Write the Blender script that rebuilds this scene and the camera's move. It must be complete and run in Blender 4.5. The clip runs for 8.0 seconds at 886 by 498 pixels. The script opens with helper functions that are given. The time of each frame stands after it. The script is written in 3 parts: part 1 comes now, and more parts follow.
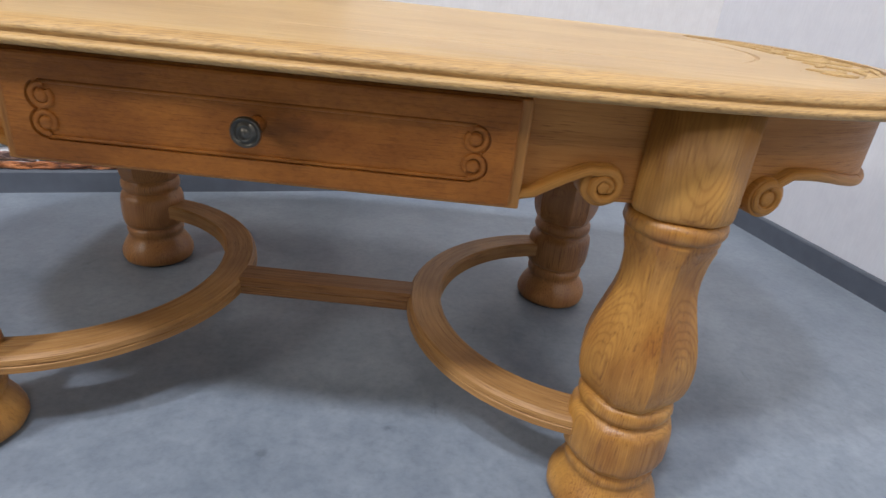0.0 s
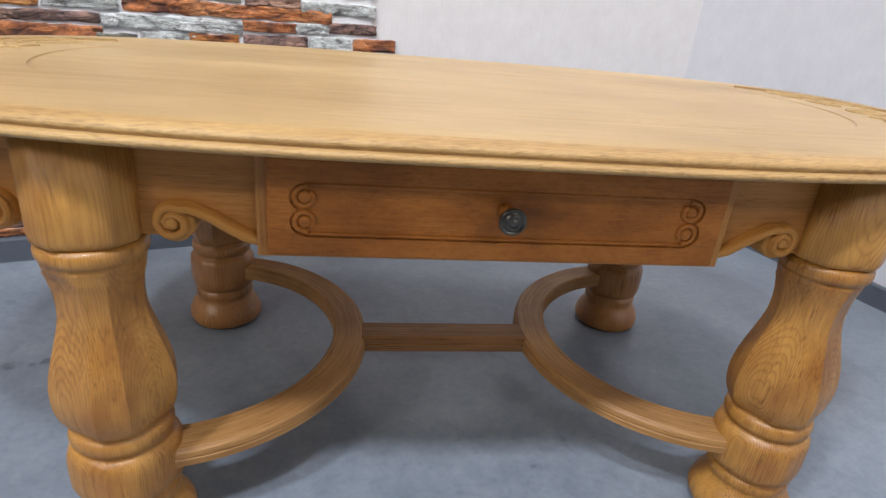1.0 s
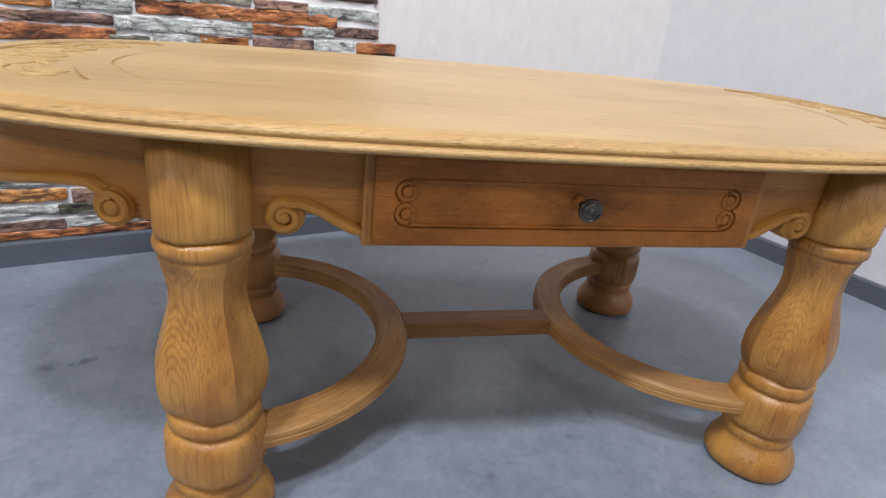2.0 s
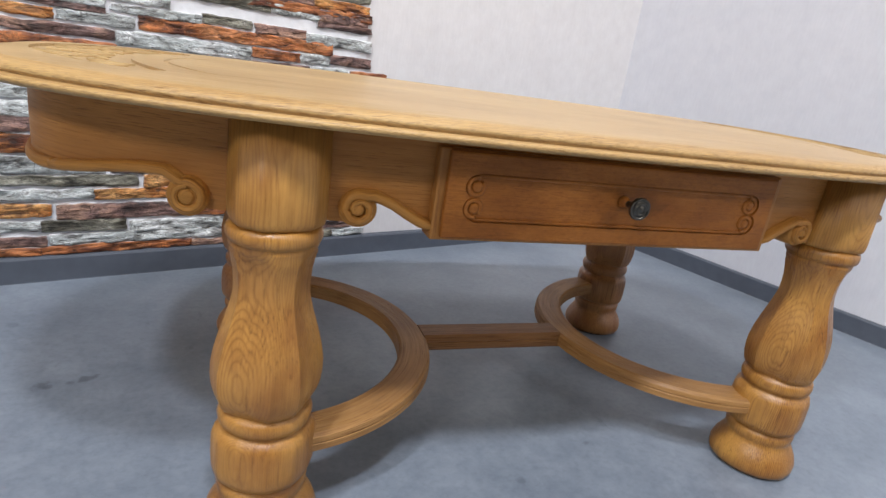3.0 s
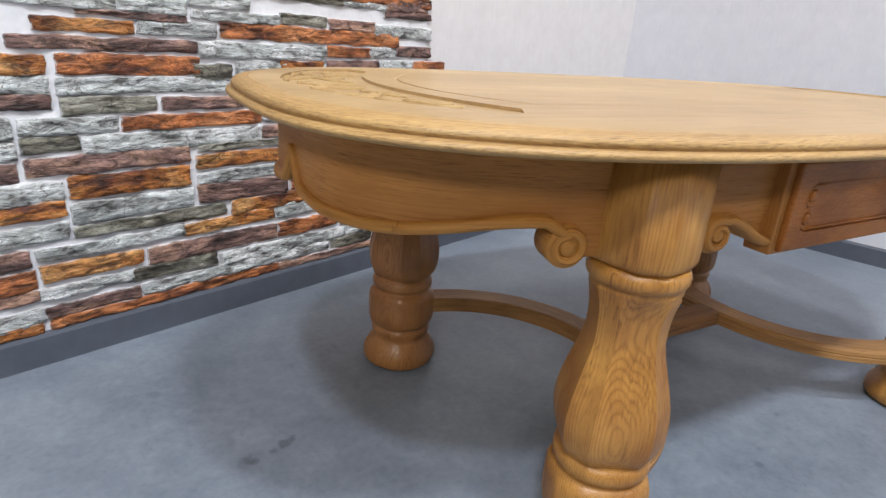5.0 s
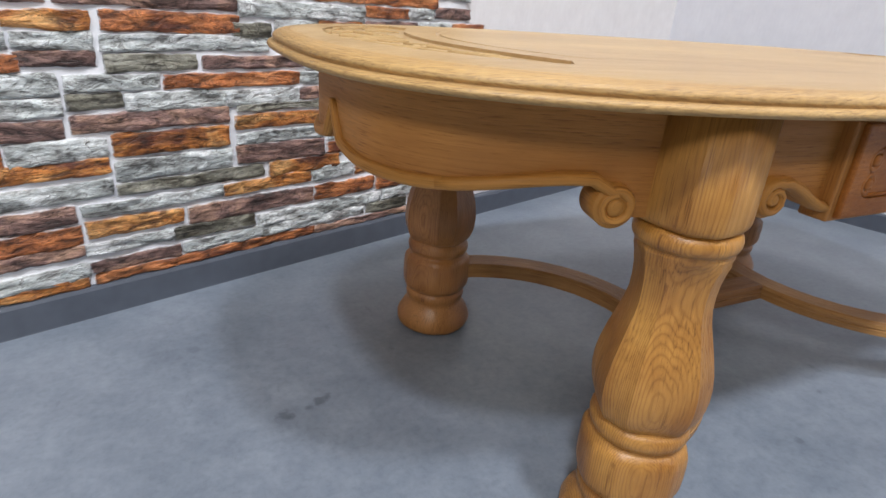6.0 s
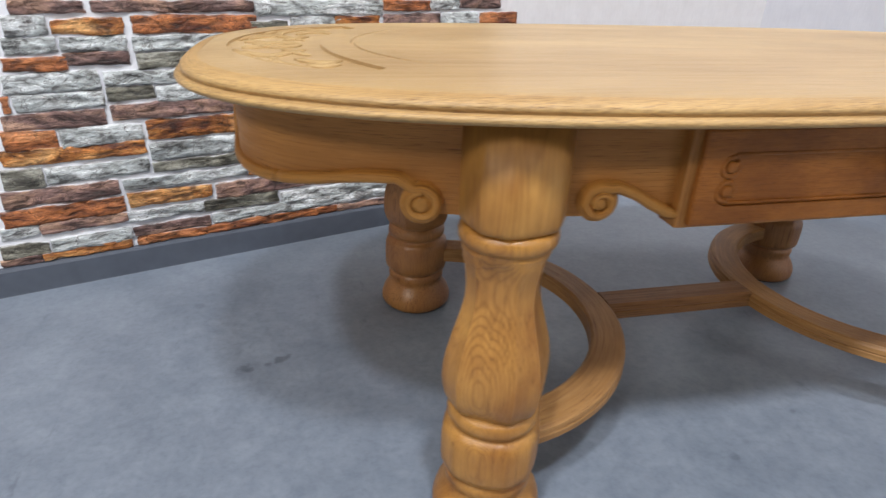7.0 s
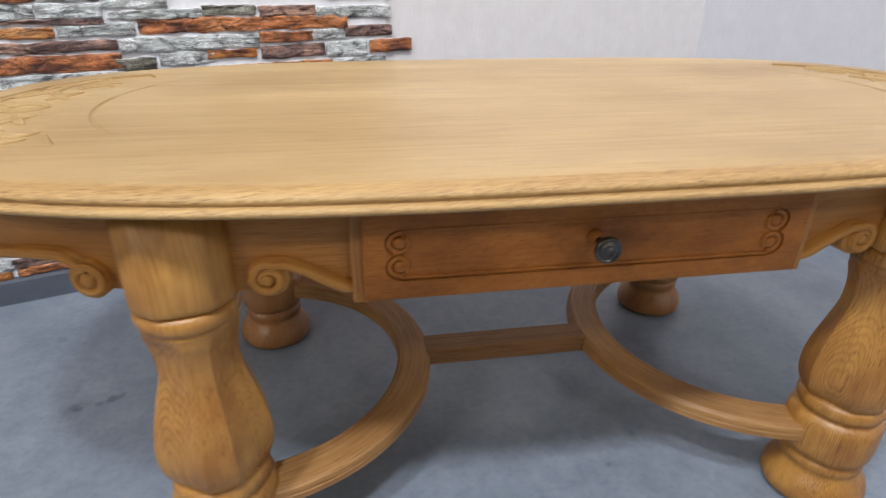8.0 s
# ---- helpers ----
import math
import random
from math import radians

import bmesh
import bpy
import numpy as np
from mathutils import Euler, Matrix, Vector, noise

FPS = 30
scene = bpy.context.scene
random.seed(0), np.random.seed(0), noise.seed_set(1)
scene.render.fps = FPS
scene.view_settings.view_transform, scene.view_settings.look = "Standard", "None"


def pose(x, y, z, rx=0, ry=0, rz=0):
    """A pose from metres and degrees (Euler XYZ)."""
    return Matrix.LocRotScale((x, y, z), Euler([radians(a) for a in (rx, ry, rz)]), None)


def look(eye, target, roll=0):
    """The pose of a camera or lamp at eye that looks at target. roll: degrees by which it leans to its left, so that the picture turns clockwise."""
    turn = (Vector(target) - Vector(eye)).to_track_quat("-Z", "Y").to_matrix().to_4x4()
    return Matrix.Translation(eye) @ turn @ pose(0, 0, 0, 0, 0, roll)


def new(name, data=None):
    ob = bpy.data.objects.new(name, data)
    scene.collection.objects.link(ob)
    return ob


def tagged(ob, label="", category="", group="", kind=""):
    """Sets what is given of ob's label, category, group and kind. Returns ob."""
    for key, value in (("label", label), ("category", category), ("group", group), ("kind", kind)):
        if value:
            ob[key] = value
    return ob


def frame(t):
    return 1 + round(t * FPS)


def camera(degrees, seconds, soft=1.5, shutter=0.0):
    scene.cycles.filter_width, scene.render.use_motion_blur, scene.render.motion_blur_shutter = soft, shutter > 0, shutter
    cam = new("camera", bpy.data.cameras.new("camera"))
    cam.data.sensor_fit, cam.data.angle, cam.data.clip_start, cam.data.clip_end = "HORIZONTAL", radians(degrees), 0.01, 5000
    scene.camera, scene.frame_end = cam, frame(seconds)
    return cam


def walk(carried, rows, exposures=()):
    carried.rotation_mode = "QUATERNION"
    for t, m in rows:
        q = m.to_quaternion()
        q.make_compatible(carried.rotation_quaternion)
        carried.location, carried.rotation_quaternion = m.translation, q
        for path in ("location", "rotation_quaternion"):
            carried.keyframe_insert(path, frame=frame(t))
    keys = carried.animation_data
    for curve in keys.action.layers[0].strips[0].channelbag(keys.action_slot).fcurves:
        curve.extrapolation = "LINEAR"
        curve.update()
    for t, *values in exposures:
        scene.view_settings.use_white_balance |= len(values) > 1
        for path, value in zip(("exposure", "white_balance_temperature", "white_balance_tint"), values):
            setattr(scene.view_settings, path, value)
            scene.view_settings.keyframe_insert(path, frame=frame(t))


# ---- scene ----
cam = camera(74.34, 8.0, soft=1.3, shutter=0.3)
PATH = [
    (0, (0.1696, -0.7703, 0.5680), (0.1728, 0.6741, -0.1202), 5.90),
    (0.5, (0.0480, -0.7823, 0.5866), (0.1033, 0.6517, -0.1208), 4.67),
    (1, (-0.1431, -0.7846, 0.6171), (0.0910, 0.6634, -0.0221), 5.32),
    (1.5, (-0.2397, -0.8062, 0.6449), (0.1393, 0.6055, -0.0060), 5.83),
    (1.7, (-0.2644, -0.8155, 0.6396), (0.1038, 0.5987, -0.0120), 6.01),
    (2.8, (-0.3960, -0.8325, 0.5620), (0.0872, 0.6113, 0.0701), 8.94),
    (3, (-0.4349, -0.8326, 0.5603), (0.1083, 0.5903, 0.0702), 8.44),
    (3.5, (-0.5532, -0.8112, 0.5819), (0.0021, 0.5700, -0.0046), 4.87),
    (4, (-0.6784, -0.7096, 0.5777), (0.0061, 0.6139, -0.0053), 4.73),
    (4.5, (-0.7690, -0.6349, 0.5704), (-0.0203, 0.6499, -0.0201), 3.84),
    (4.7, (-0.7968, -0.6104, 0.5726), (-0.0221, 0.6755, 0.0190), 4.49),
    (5.8, (-0.8524, -0.5740, 0.5490), (-0.0981, 0.7097, -0.0368), 5.51),
    (6, (-0.8333, -0.5810, 0.5506), (-0.1401, 0.7171, -0.0776), 4.79),
    (6.5, (-0.7313, -0.6357, 0.5714), (-0.2227, 0.7184, -0.1125), 4.01),
    (7, (-0.5732, -0.7222, 0.5985), (-0.2431, 0.6779, -0.1022), 2.16),
    (7.5, (-0.4003, -0.7814, 0.6311), (-0.0993, 0.6318, -0.0561), -1.58),
    (8, (-0.2320, -0.7468, 0.6681), (0.0078, 0.6676, -0.0404), 0.63),
]
walk(cam, [(t, look(eye, target, roll)) for t, eye, target, roll in PATH], [(0.0, -0.17), (7.0, -0.18), (8.0, -0.27)])

# ---- light: ceiling lamps of the showroom, and fill lamps added among them ----
CEIL = 3.5
COOL, WARM = (0.935, 0.985, 1.075), (1.04, 0.985, 0.91)
# Rows three and four are added fills, brightening the front and right rear.
LAMPS = [(-0.38, -1.58, 0.32, 78.0, COOL), (-1.67, -1.60, 0.32, 88.0, COOL), (1.6, -4.1, 0.60, 66.0, WARM), (1.0, -0.1, 0.80, 44.0, WARM), (-4.1, -3.7, 1.60, 200.0, WARM)]
world = bpy.data.worlds.new("world")
world.use_nodes = True
world.node_tree.nodes["Background"].inputs[0].default_value = (0.8, 0.87, 1.0, 1)
world.node_tree.nodes["Background"].inputs[1].default_value = 0.02
scene.world = world


# ---- materials ----
def mat(name):
    m = bpy.data.materials.new(name)
    m.use_nodes = True
    nt = m.node_tree
    return m, nt, nt.nodes["Principled BSDF"]


def node(nt, kind, **values):
    n = nt.nodes.new(kind)
    for key, value in values.items():
        n.inputs[key].default_value = value
    return n


def ramp(nt, source, stops):
    n = nt.nodes.new("ShaderNodeValToRGB")
    while len(n.color_ramp.elements) < len(stops):
        n.color_ramp.elements.new(0.5)
    for e, (at, colour) in zip(n.color_ramp.elements, stops):
        e.position, e.color = at, (*colour, 1) if len(colour) == 3 else colour
    nt.links.new(source, n.inputs[0])
    return n.outputs[0]


def blend(nt, kind, factor, a, b):
    n = nt.nodes.new("ShaderNodeMix")
    n.data_type, n.blend_type = "RGBA", kind
    for socket, value in ((n.inputs[0], factor), (n.inputs[6], a), (n.inputs[7], b)):
        if isinstance(value, (int, float)):
            socket.default_value = value
        elif isinstance(value, tuple):
            socket.default_value = (*value, 1)
        else:
            nt.links.new(value, socket)
    return n.outputs[2]


def coords(nt, scale, turn=(0, 0, 0), shift=(0, 0, 0)):
    tc, mp = nt.nodes.new("ShaderNodeTexCoord"), nt.nodes.new("ShaderNodeMapping")
    mp.inputs["Scale"].default_value = scale
    mp.inputs["Rotation"].default_value = [radians(a) for a in turn]
    mp.inputs["Location"].default_value = shift
    nt.links.new(tc.outputs["Object"], mp.inputs[0])
    return mp.outputs[0]


def noise_tex(nt, vector, scale, detail=4.0, rough=0.55, distortion=0.0):
    n = node(nt, "ShaderNodeTexNoise", Scale=scale, Detail=detail, Roughness=rough, Distortion=distortion)
    nt.links.new(vector, n.inputs["Vector"])
    return n.outputs["Fac"]


def bump(nt, bsdf, height, strength, distance, under=None):
    n = node(nt, "ShaderNodeBump", Strength=strength, Distance=distance)
    nt.links.new(height, n.inputs["Height"])
    if under:
        nt.links.new(under, n.inputs["Normal"])
    nt.links.new(n.outputs[0], bsdf.inputs["Normal"])
    return n.outputs[0]


def oak(name, axis, pale, deep, figure=0.5, ring=30.0, shift=(0, 0, 0), rough=0.42, wander=6.5, space="Object", boards=0.0, fleck=0.5, pitted=0.0, stain=None, pore=0.55, pith=None, tilt=(0, 0, 0), gloss=0.35, mottle=7.0, dash=0.03, dots=700.0, hearts=0.0):
    """Oiled oak with its grain along one axis: growth bands, pores and broad changes of tone."""
    m, nt, bsdf = mat(name)
    along = {"x": (0.06, 1, 1), "y": (1, 0.06, 1), "z": (1, 1, 0.22)}[axis]
    fine = {"x": (0.03, 1, 1), "y": (1, 0.03, 1), "z": (1, 1, 0.03)}[axis]
    def coords(nt, scale, turn=(0, 0, 0), shift=(0, 0, 0)):
        tc, mp = nt.nodes.new("ShaderNodeTexCoord"), nt.nodes.new("ShaderNodeMapping")
        info, add = nt.nodes.new("ShaderNodeObjectInfo"), nt.nodes.new("ShaderNodeVectorMath")
        far = nt.nodes.new("ShaderNodeVectorMath")
        far.operation, add.operation = "SCALE", "ADD"
        far.inputs[3].default_value = 3.0 if space == "Object" and axis == "z" else 0.0
        mp.inputs["Scale"].default_value, mp.inputs["Location"].default_value = scale, shift
        nt.links.new(info.outputs["Random"], far.inputs[0])
        nt.links.new(tc.outputs[space], add.inputs[0])
        nt.links.new(far.outputs[0], add.inputs[1])
        nt.links.new(add.outputs[0], mp.inputs[0])
        return mp.outputs[0]

    vec = coords(nt, along, shift=shift)
    wave = node(nt, "ShaderNodeTexWave", Scale=ring, Distortion=wander, Detail=2.5, **{"Detail Scale": 1.3, "Detail Roughness": 0.55})
    wave.wave_type, wave.bands_direction = "BANDS", {"x": "Y", "y": "X", "z": "X"}[axis]
    if pith:
        wave.wave_type, wave.wave_profile, wave.rings_direction = "RINGS", "SIN", axis.upper()
        wave.inputs["Detail Scale"].default_value, wave.inputs["Detail"].default_value = 0.22, 0.7
        tc, mp = nt.nodes.new("ShaderNodeTexCoord"), nt.nodes.new("ShaderNodeMapping")
        mp.inputs["Scale"].default_value = {"x": (0.45, 1, 1), "y": (1, 0.45, 1), "z": (1, 1, 0.45)}[axis]
        mp.inputs["Location"].default_value = pith
        mp.inputs["Rotation"].default_value = [radians(a) for a in tilt]
        nt.links.new(tc.outputs["Object"], mp.inputs[0])
        vec = mp.outputs[0]
    if hearts:
        # each face of a turned leg is sawn with the heart just outside it, so that the swell shows closed ovals
        wave.wave_type, wave.wave_profile, wave.rings_direction = "RINGS", "SIN", "Z"
        wave.inputs["Detail Scale"].default_value, wave.inputs["Detail"].default_value = 0.16, 1.2
        tc, fold, split = nt.nodes.new("ShaderNodeTexCoord"), nt.nodes.new("ShaderNodeVectorMath"), nt.nodes.new("ShaderNodeSeparateXYZ")
        stray, shake = nt.nodes.new("ShaderNodeVectorMath"), nt.nodes.new("ShaderNodeVectorMath")
        fold.operation, stray.operation, shake.operation = "ABSOLUTE", "MULTIPLY_ADD", "ADD"
        drift = node(nt, "ShaderNodeTexNoise", Scale=9.0, Detail=1.0)
        nt.links.new(coords(nt, (1, 1, 0.5)), drift.inputs["Vector"])
        nt.links.new(drift.outputs["Color"], stray.inputs[0])
        stray.inputs[1].default_value, stray.inputs[2].default_value = (0.05, 0.05, 0), (-0.025, -0.025, 0)
        nt.links.new(tc.outputs["Object"], fold.inputs[0])
        nt.links.new(fold.outputs[0], split.inputs[0])
        far_side, near_side, off, join = node(nt, "ShaderNodeMath"), node(nt, "ShaderNodeMath"), node(nt, "ShaderNodeMath"), nt.nodes.new("ShaderNodeCombineXYZ")
        far_side.operation, near_side.operation, off.operation, off.inputs[1].default_value = "MAXIMUM", "MINIMUM", "SUBTRACT", hearts
        for side in (far_side, near_side):
            nt.links.new(split.outputs["X"], side.inputs[0])
            nt.links.new(split.outputs["Y"], side.inputs[1])
        nt.links.new(far_side.outputs[0], off.inputs[0])
        nt.links.new(off.outputs[0], join.inputs["X"])
        nt.links.new(near_side.outputs[0], join.inputs["Y"])
        nt.links.new(split.outputs["Z"], join.inputs["Z"])
        nt.links.new(join.outputs[0], shake.inputs[0])
        nt.links.new(stray.outputs[0], shake.inputs[1])
        vec = shake.outputs[0]
    nt.links.new(vec, wave.inputs["Vector"])
    broad = noise_tex(nt, coords(nt, {"x": (0.5, 1, 1), "y": (1, 0.5, 1), "z": (1, 1, 0.6)}[axis], shift=shift), mottle, 4.0, 0.6)
    pores = noise_tex(nt, coords(nt, tuple(v if v == 1 else dash for v in fine), shift=shift), dots, 3.0, 0.6)
    crowd = ramp(nt, noise_tex(nt, coords(nt, tuple(v if v == 1 else 0.35 for v in fine), shift=(7, 3, 5)), 24.0, 3.0, 0.6), [(0.38, (pore * 0.3,) * 3), (0.60, (min(1.0, pore * 1.3),) * 3)])
    streak = noise_tex(nt, coords(nt, fine, shift=shift), 110.0, 4.0, 0.6)
    tone = ramp(nt, broad, [(0.3, deep), (0.72, pale)])
    bands = ramp(nt, wave.outputs["Fac"], [(0.0, (0.60, 0.46, 0.32)), (0.24, (0.94, 0.91, 0.87)), (0.6, (1, 1, 1)), (1.0, (1.12, 1.10, 1.05))])
    some = ramp(nt, noise_tex(nt, coords(nt, along, shift=(4, 2, 1)), 16.0, 3.0), [(0.35, (figure * 0.25,) * 3), (0.62, (figure,) * 3)])
    c = blend(nt, "MULTIPLY", some, tone, bands)
    c = blend(nt, "MULTIPLY", fleck, c, ramp(nt, streak, [(0.3, (0.78, 0.68, 0.55)), (0.6, (1.05, 1.03, 1.0))]))
    c = blend(nt, "MULTIPLY", crowd, c, ramp(nt, pores, [(0.36, (0.33, 0.21, 0.12)), (0.43, (0.92, 0.90, 0.87)), (0.54, (1, 1, 1)), (0.68, (1.24, 1.22, 1.17))]))
    if pitted:
        pits = noise_tex(nt, coords(nt, (0.55, 1, 1)), 300.0, 4.0, 0.7, 0.6)
        c = blend(nt, "MULTIPLY", pitted, c, ramp(nt, pits, [(0.36, (0.42, 0.31, 0.2)), (0.48, (0.98, 0.97, 0.95)), (0.68, (1.32, 1.28, 1.15))]))
    if stain:
        place, size, depth = stain
        tc, off, grow = nt.nodes.new("ShaderNodeTexCoord"), nt.nodes.new("ShaderNodeVectorMath"), nt.nodes.new("ShaderNodeVectorMath")
        reach, add = nt.nodes.new("ShaderNodeVectorMath"), node(nt, "ShaderNodeMath")
        off.operation, grow.operation, reach.operation = "SUBTRACT", "DIVIDE", "LENGTH"
        off.inputs[1].default_value, grow.inputs[1].default_value = place, size
        nt.links.new(tc.outputs["Object"], off.inputs[0])
        nt.links.new(off.outputs[0], grow.inputs[0])
        nt.links.new(grow.outputs[0], reach.inputs[0])
        nt.links.new(reach.outputs["Value"], add.inputs[0])
        nt.links.new(noise_tex(nt, coords(nt, (0.4, 1, 1)), 45.0, 4.0), add.inputs[1])
        c = blend(nt, "MULTIPLY", 1.0, c, ramp(nt, add.outputs[0], [(0.55, (depth,) * 3), (1.0, (1, 1, 1))]))
    if boards:
        sep, snap = nt.nodes.new("ShaderNodeSeparateXYZ"), node(nt, "ShaderNodeMath")
        size, white = node(nt, "ShaderNodeMath"), nt.nodes.new("ShaderNodeTexWhiteNoise")
        size.operation, snap.operation, white.noise_dimensions = "MULTIPLY", "FLOOR", "1D"
        size.inputs[1].default_value = 1 / boards
        nt.links.new(coords(nt, (1, 1, 1), shift=(0.011, 0.017, 0)), sep.inputs[0])
        nt.links.new(sep.outputs["Y"], size.inputs[0])
        nt.links.new(size.outputs[0], snap.inputs[0])
        nt.links.new(snap.outputs[0], white.inputs["W"])
        c = blend(nt, "MULTIPLY", 0.8, c, ramp(nt, white.outputs["Value"], [(0.0, (0.84, 0.78, 0.72)), (1.0, (1.06, 1.06, 1.06))]))
    nt.links.new(c, bsdf.inputs["Base Color"])
    nt.links.new(ramp(nt, streak, [(0.3, (rough + 0.22 * fleck,) * 3), (0.7, (rough - 0.10 * fleck,) * 3)]), bsdf.inputs["Roughness"])
    under = bump(nt, bsdf, pores, 0.5, 0.0011)
    under = bump(nt, bsdf, wave.outputs["Fac"], 0.04 if pith or hearts else 0.12, 0.0006, under)
    if pitted:
        bump(nt, bsdf, pits, pitted, 0.0012, under)
    bsdf.inputs["Specular IOR Level"].default_value = gloss
    return m


OAK_TOP = oak("oiled oak top", "x", (0.588, 0.424, 0.214), (0.452, 0.308, 0.143), 0.18, 24.0, boards=0.115, fleck=0.22, pore=0.26, rough=0.36, gloss=0.65, mottle=9.0)
OAK_LEAF = oak("oiled oak leaf carving", "x", (0.49, 0.338, 0.160), (0.375, 0.245, 0.106), 0.1, 40.0, fleck=0.3, pore=0.3, rough=0.58, gloss=0.25, mottle=30.0)
OAK_RIM = oak("oiled oak rim", "x", (0.562, 0.372, 0.160), (0.395, 0.240, 0.094), 0.24, 60.0, space="UV", pitted=0.42, rough=0.40, fleck=0.4, gloss=0.45, dash=0.10)
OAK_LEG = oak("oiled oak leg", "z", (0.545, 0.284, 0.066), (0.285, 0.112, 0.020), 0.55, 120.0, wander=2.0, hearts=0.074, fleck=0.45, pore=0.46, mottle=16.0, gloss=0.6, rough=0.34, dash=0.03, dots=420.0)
# Leg oak browned and darkened for the back legs' shade under the top.
OAK_LEG_SHADED = oak("browner oiled oak leg", "z", (0.45, 0.215, 0.066), (0.265, 0.108, 0.030), 0.55, 120.0, wander=2.0, hearts=0.074, fleck=0.45, pore=0.46, mottle=16.0, gloss=0.6, rough=0.34, dash=0.03, dots=420.0)
OAK_BLOCK = oak("oiled oak block", "z", (0.56, 0.298, 0.074), (0.305, 0.130, 0.026), 0.55, 90.0, wander=3.0, hearts=0.066, fleck=0.4, pore=0.5, mottle=17.0, gloss=0.5)
OAK_APRON = oak("oiled oak apron", "x", (0.54, 0.258, 0.072), (0.365, 0.156, 0.039), 0.2, 48.0, space="UV", pore=0.42, fleck=0.5, mottle=10.0, gloss=0.25, dash=0.06, dots=620.0)
OAK_CARVED = oak("oiled oak carving", "x", (0.56, 0.287, 0.074), (0.435, 0.198, 0.045), 0.3, 40.0, space="UV", gloss=0.25)
OAK_DRAWER = oak("reddish oak drawer", "x", (0.50, 0.188, 0.037), (0.245, 0.083, 0.016), 0.2, 60.0, stain=((0.016, -0.285, 0.428), (0.080, 0.2, 0.040), 0.42), wander=3.0, pith=(0, 0.31, -0.38), tilt=(0, 2, 3), fleck=0.3, mottle=18.0, gloss=0.25, pitted=0.25, pore=0.30, dash=0.07)
OAK_EDGE = oak("oiled oak drawer edge", "z", (0.50, 0.240, 0.066), (0.36, 0.158, 0.040), 0.3, 40.0, fleck=0.4, pore=0.4)
OAK_STRETCHER = oak("oiled oak stretcher", "x", (0.46, 0.254, 0.094), (0.268, 0.133, 0.046), 0.45, 34.0, space="UV", wander=9.0, fleck=0.4, pore=0.6, gloss=0.3, mottle=16.0)
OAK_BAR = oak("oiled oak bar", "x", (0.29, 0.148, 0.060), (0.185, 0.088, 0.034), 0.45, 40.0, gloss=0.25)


def plain(name, colour, rough, metal=0.0, grain=0.12, scale=40.0, relief=0.0):
    m, nt, bsdf = mat(name)
    n = noise_tex(nt, coords(nt, (1, 1, 1)), scale, 5.0)
    dark = tuple(v * (1 - grain) for v in colour)
    light = tuple(min(1, v * (1 + grain)) for v in colour)
    nt.links.new(ramp(nt, n, [(0.3, dark), (0.7, light)]), bsdf.inputs["Base Color"])
    bsdf.inputs["Roughness"].default_value, bsdf.inputs["Metallic"].default_value = rough, metal
    if relief:
        bump(nt, bsdf, n, 0.5, relief)
    return m


def floor_mat():
    m, nt, bsdf = mat("grey vinyl floor")
    big = noise_tex(nt, coords(nt, (1, 1, 1)), 5.0, 6.0, 0.6)
    mid = noise_tex(nt, coords(nt, (1, 1, 1), shift=(3, 1, 0)), 26.0, 5.0, 0.65, 0.4)
    fine = noise_tex(nt, coords(nt, (1, 1, 1)), 420.0, 3.0)
    scuff = noise_tex(nt, coords(nt, (1, 0.35, 1), (0, 0, 30), (5, 2, 0)), 24.0, 5.0, 0.7)
    c = ramp(nt, big, [(0.3, (0.168, 0.198, 0.242)), (0.7, (0.238, 0.272, 0.322))])
    speck = noise_tex(nt, coords(nt, (1, 1, 1), shift=(1, 8, 0)), 90.0, 5.0, 0.7)
    c = blend(nt, "MULTIPLY", 0.8, c, ramp(nt, mid, [(0.32, (0.82, 0.83, 0.85)), (0.65, (1.07, 1.07, 1.06))]))
    c = blend(nt, "MULTIPLY", 0.6, c, ramp(nt, speck, [(0.33, (0.80, 0.81, 0.82)), (0.5, (1, 1, 1)), (0.68, (1.12, 1.12, 1.11))]))
    c = blend(nt, "MULTIPLY", 0.6, c, ramp(nt, scuff, [(0.27, (0.62, 0.62, 0.64)), (0.36, (1, 1, 1))]))
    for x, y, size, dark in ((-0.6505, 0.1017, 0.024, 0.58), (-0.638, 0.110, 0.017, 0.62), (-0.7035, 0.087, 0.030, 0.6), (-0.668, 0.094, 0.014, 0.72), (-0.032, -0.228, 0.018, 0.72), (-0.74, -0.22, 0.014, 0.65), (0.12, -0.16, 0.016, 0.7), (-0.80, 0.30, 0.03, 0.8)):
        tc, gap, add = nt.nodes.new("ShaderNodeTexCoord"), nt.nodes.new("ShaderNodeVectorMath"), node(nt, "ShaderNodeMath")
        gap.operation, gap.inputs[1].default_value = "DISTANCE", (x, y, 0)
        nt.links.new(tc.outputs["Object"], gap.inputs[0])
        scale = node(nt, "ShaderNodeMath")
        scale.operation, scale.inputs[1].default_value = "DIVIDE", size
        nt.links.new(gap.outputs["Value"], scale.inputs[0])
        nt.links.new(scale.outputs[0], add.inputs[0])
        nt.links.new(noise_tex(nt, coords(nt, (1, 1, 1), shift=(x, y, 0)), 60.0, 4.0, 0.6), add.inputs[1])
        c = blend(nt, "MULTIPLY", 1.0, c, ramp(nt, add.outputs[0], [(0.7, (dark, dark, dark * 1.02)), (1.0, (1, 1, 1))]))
    nt.links.new(c, bsdf.inputs["Base Color"])
    nt.links.new(ramp(nt, mid, [(0.3, (0.34,) * 3), (0.7, (0.46,) * 3)]), bsdf.inputs["Roughness"])
    bump(nt, bsdf, fine, 0.12, 0.0004)
    return m


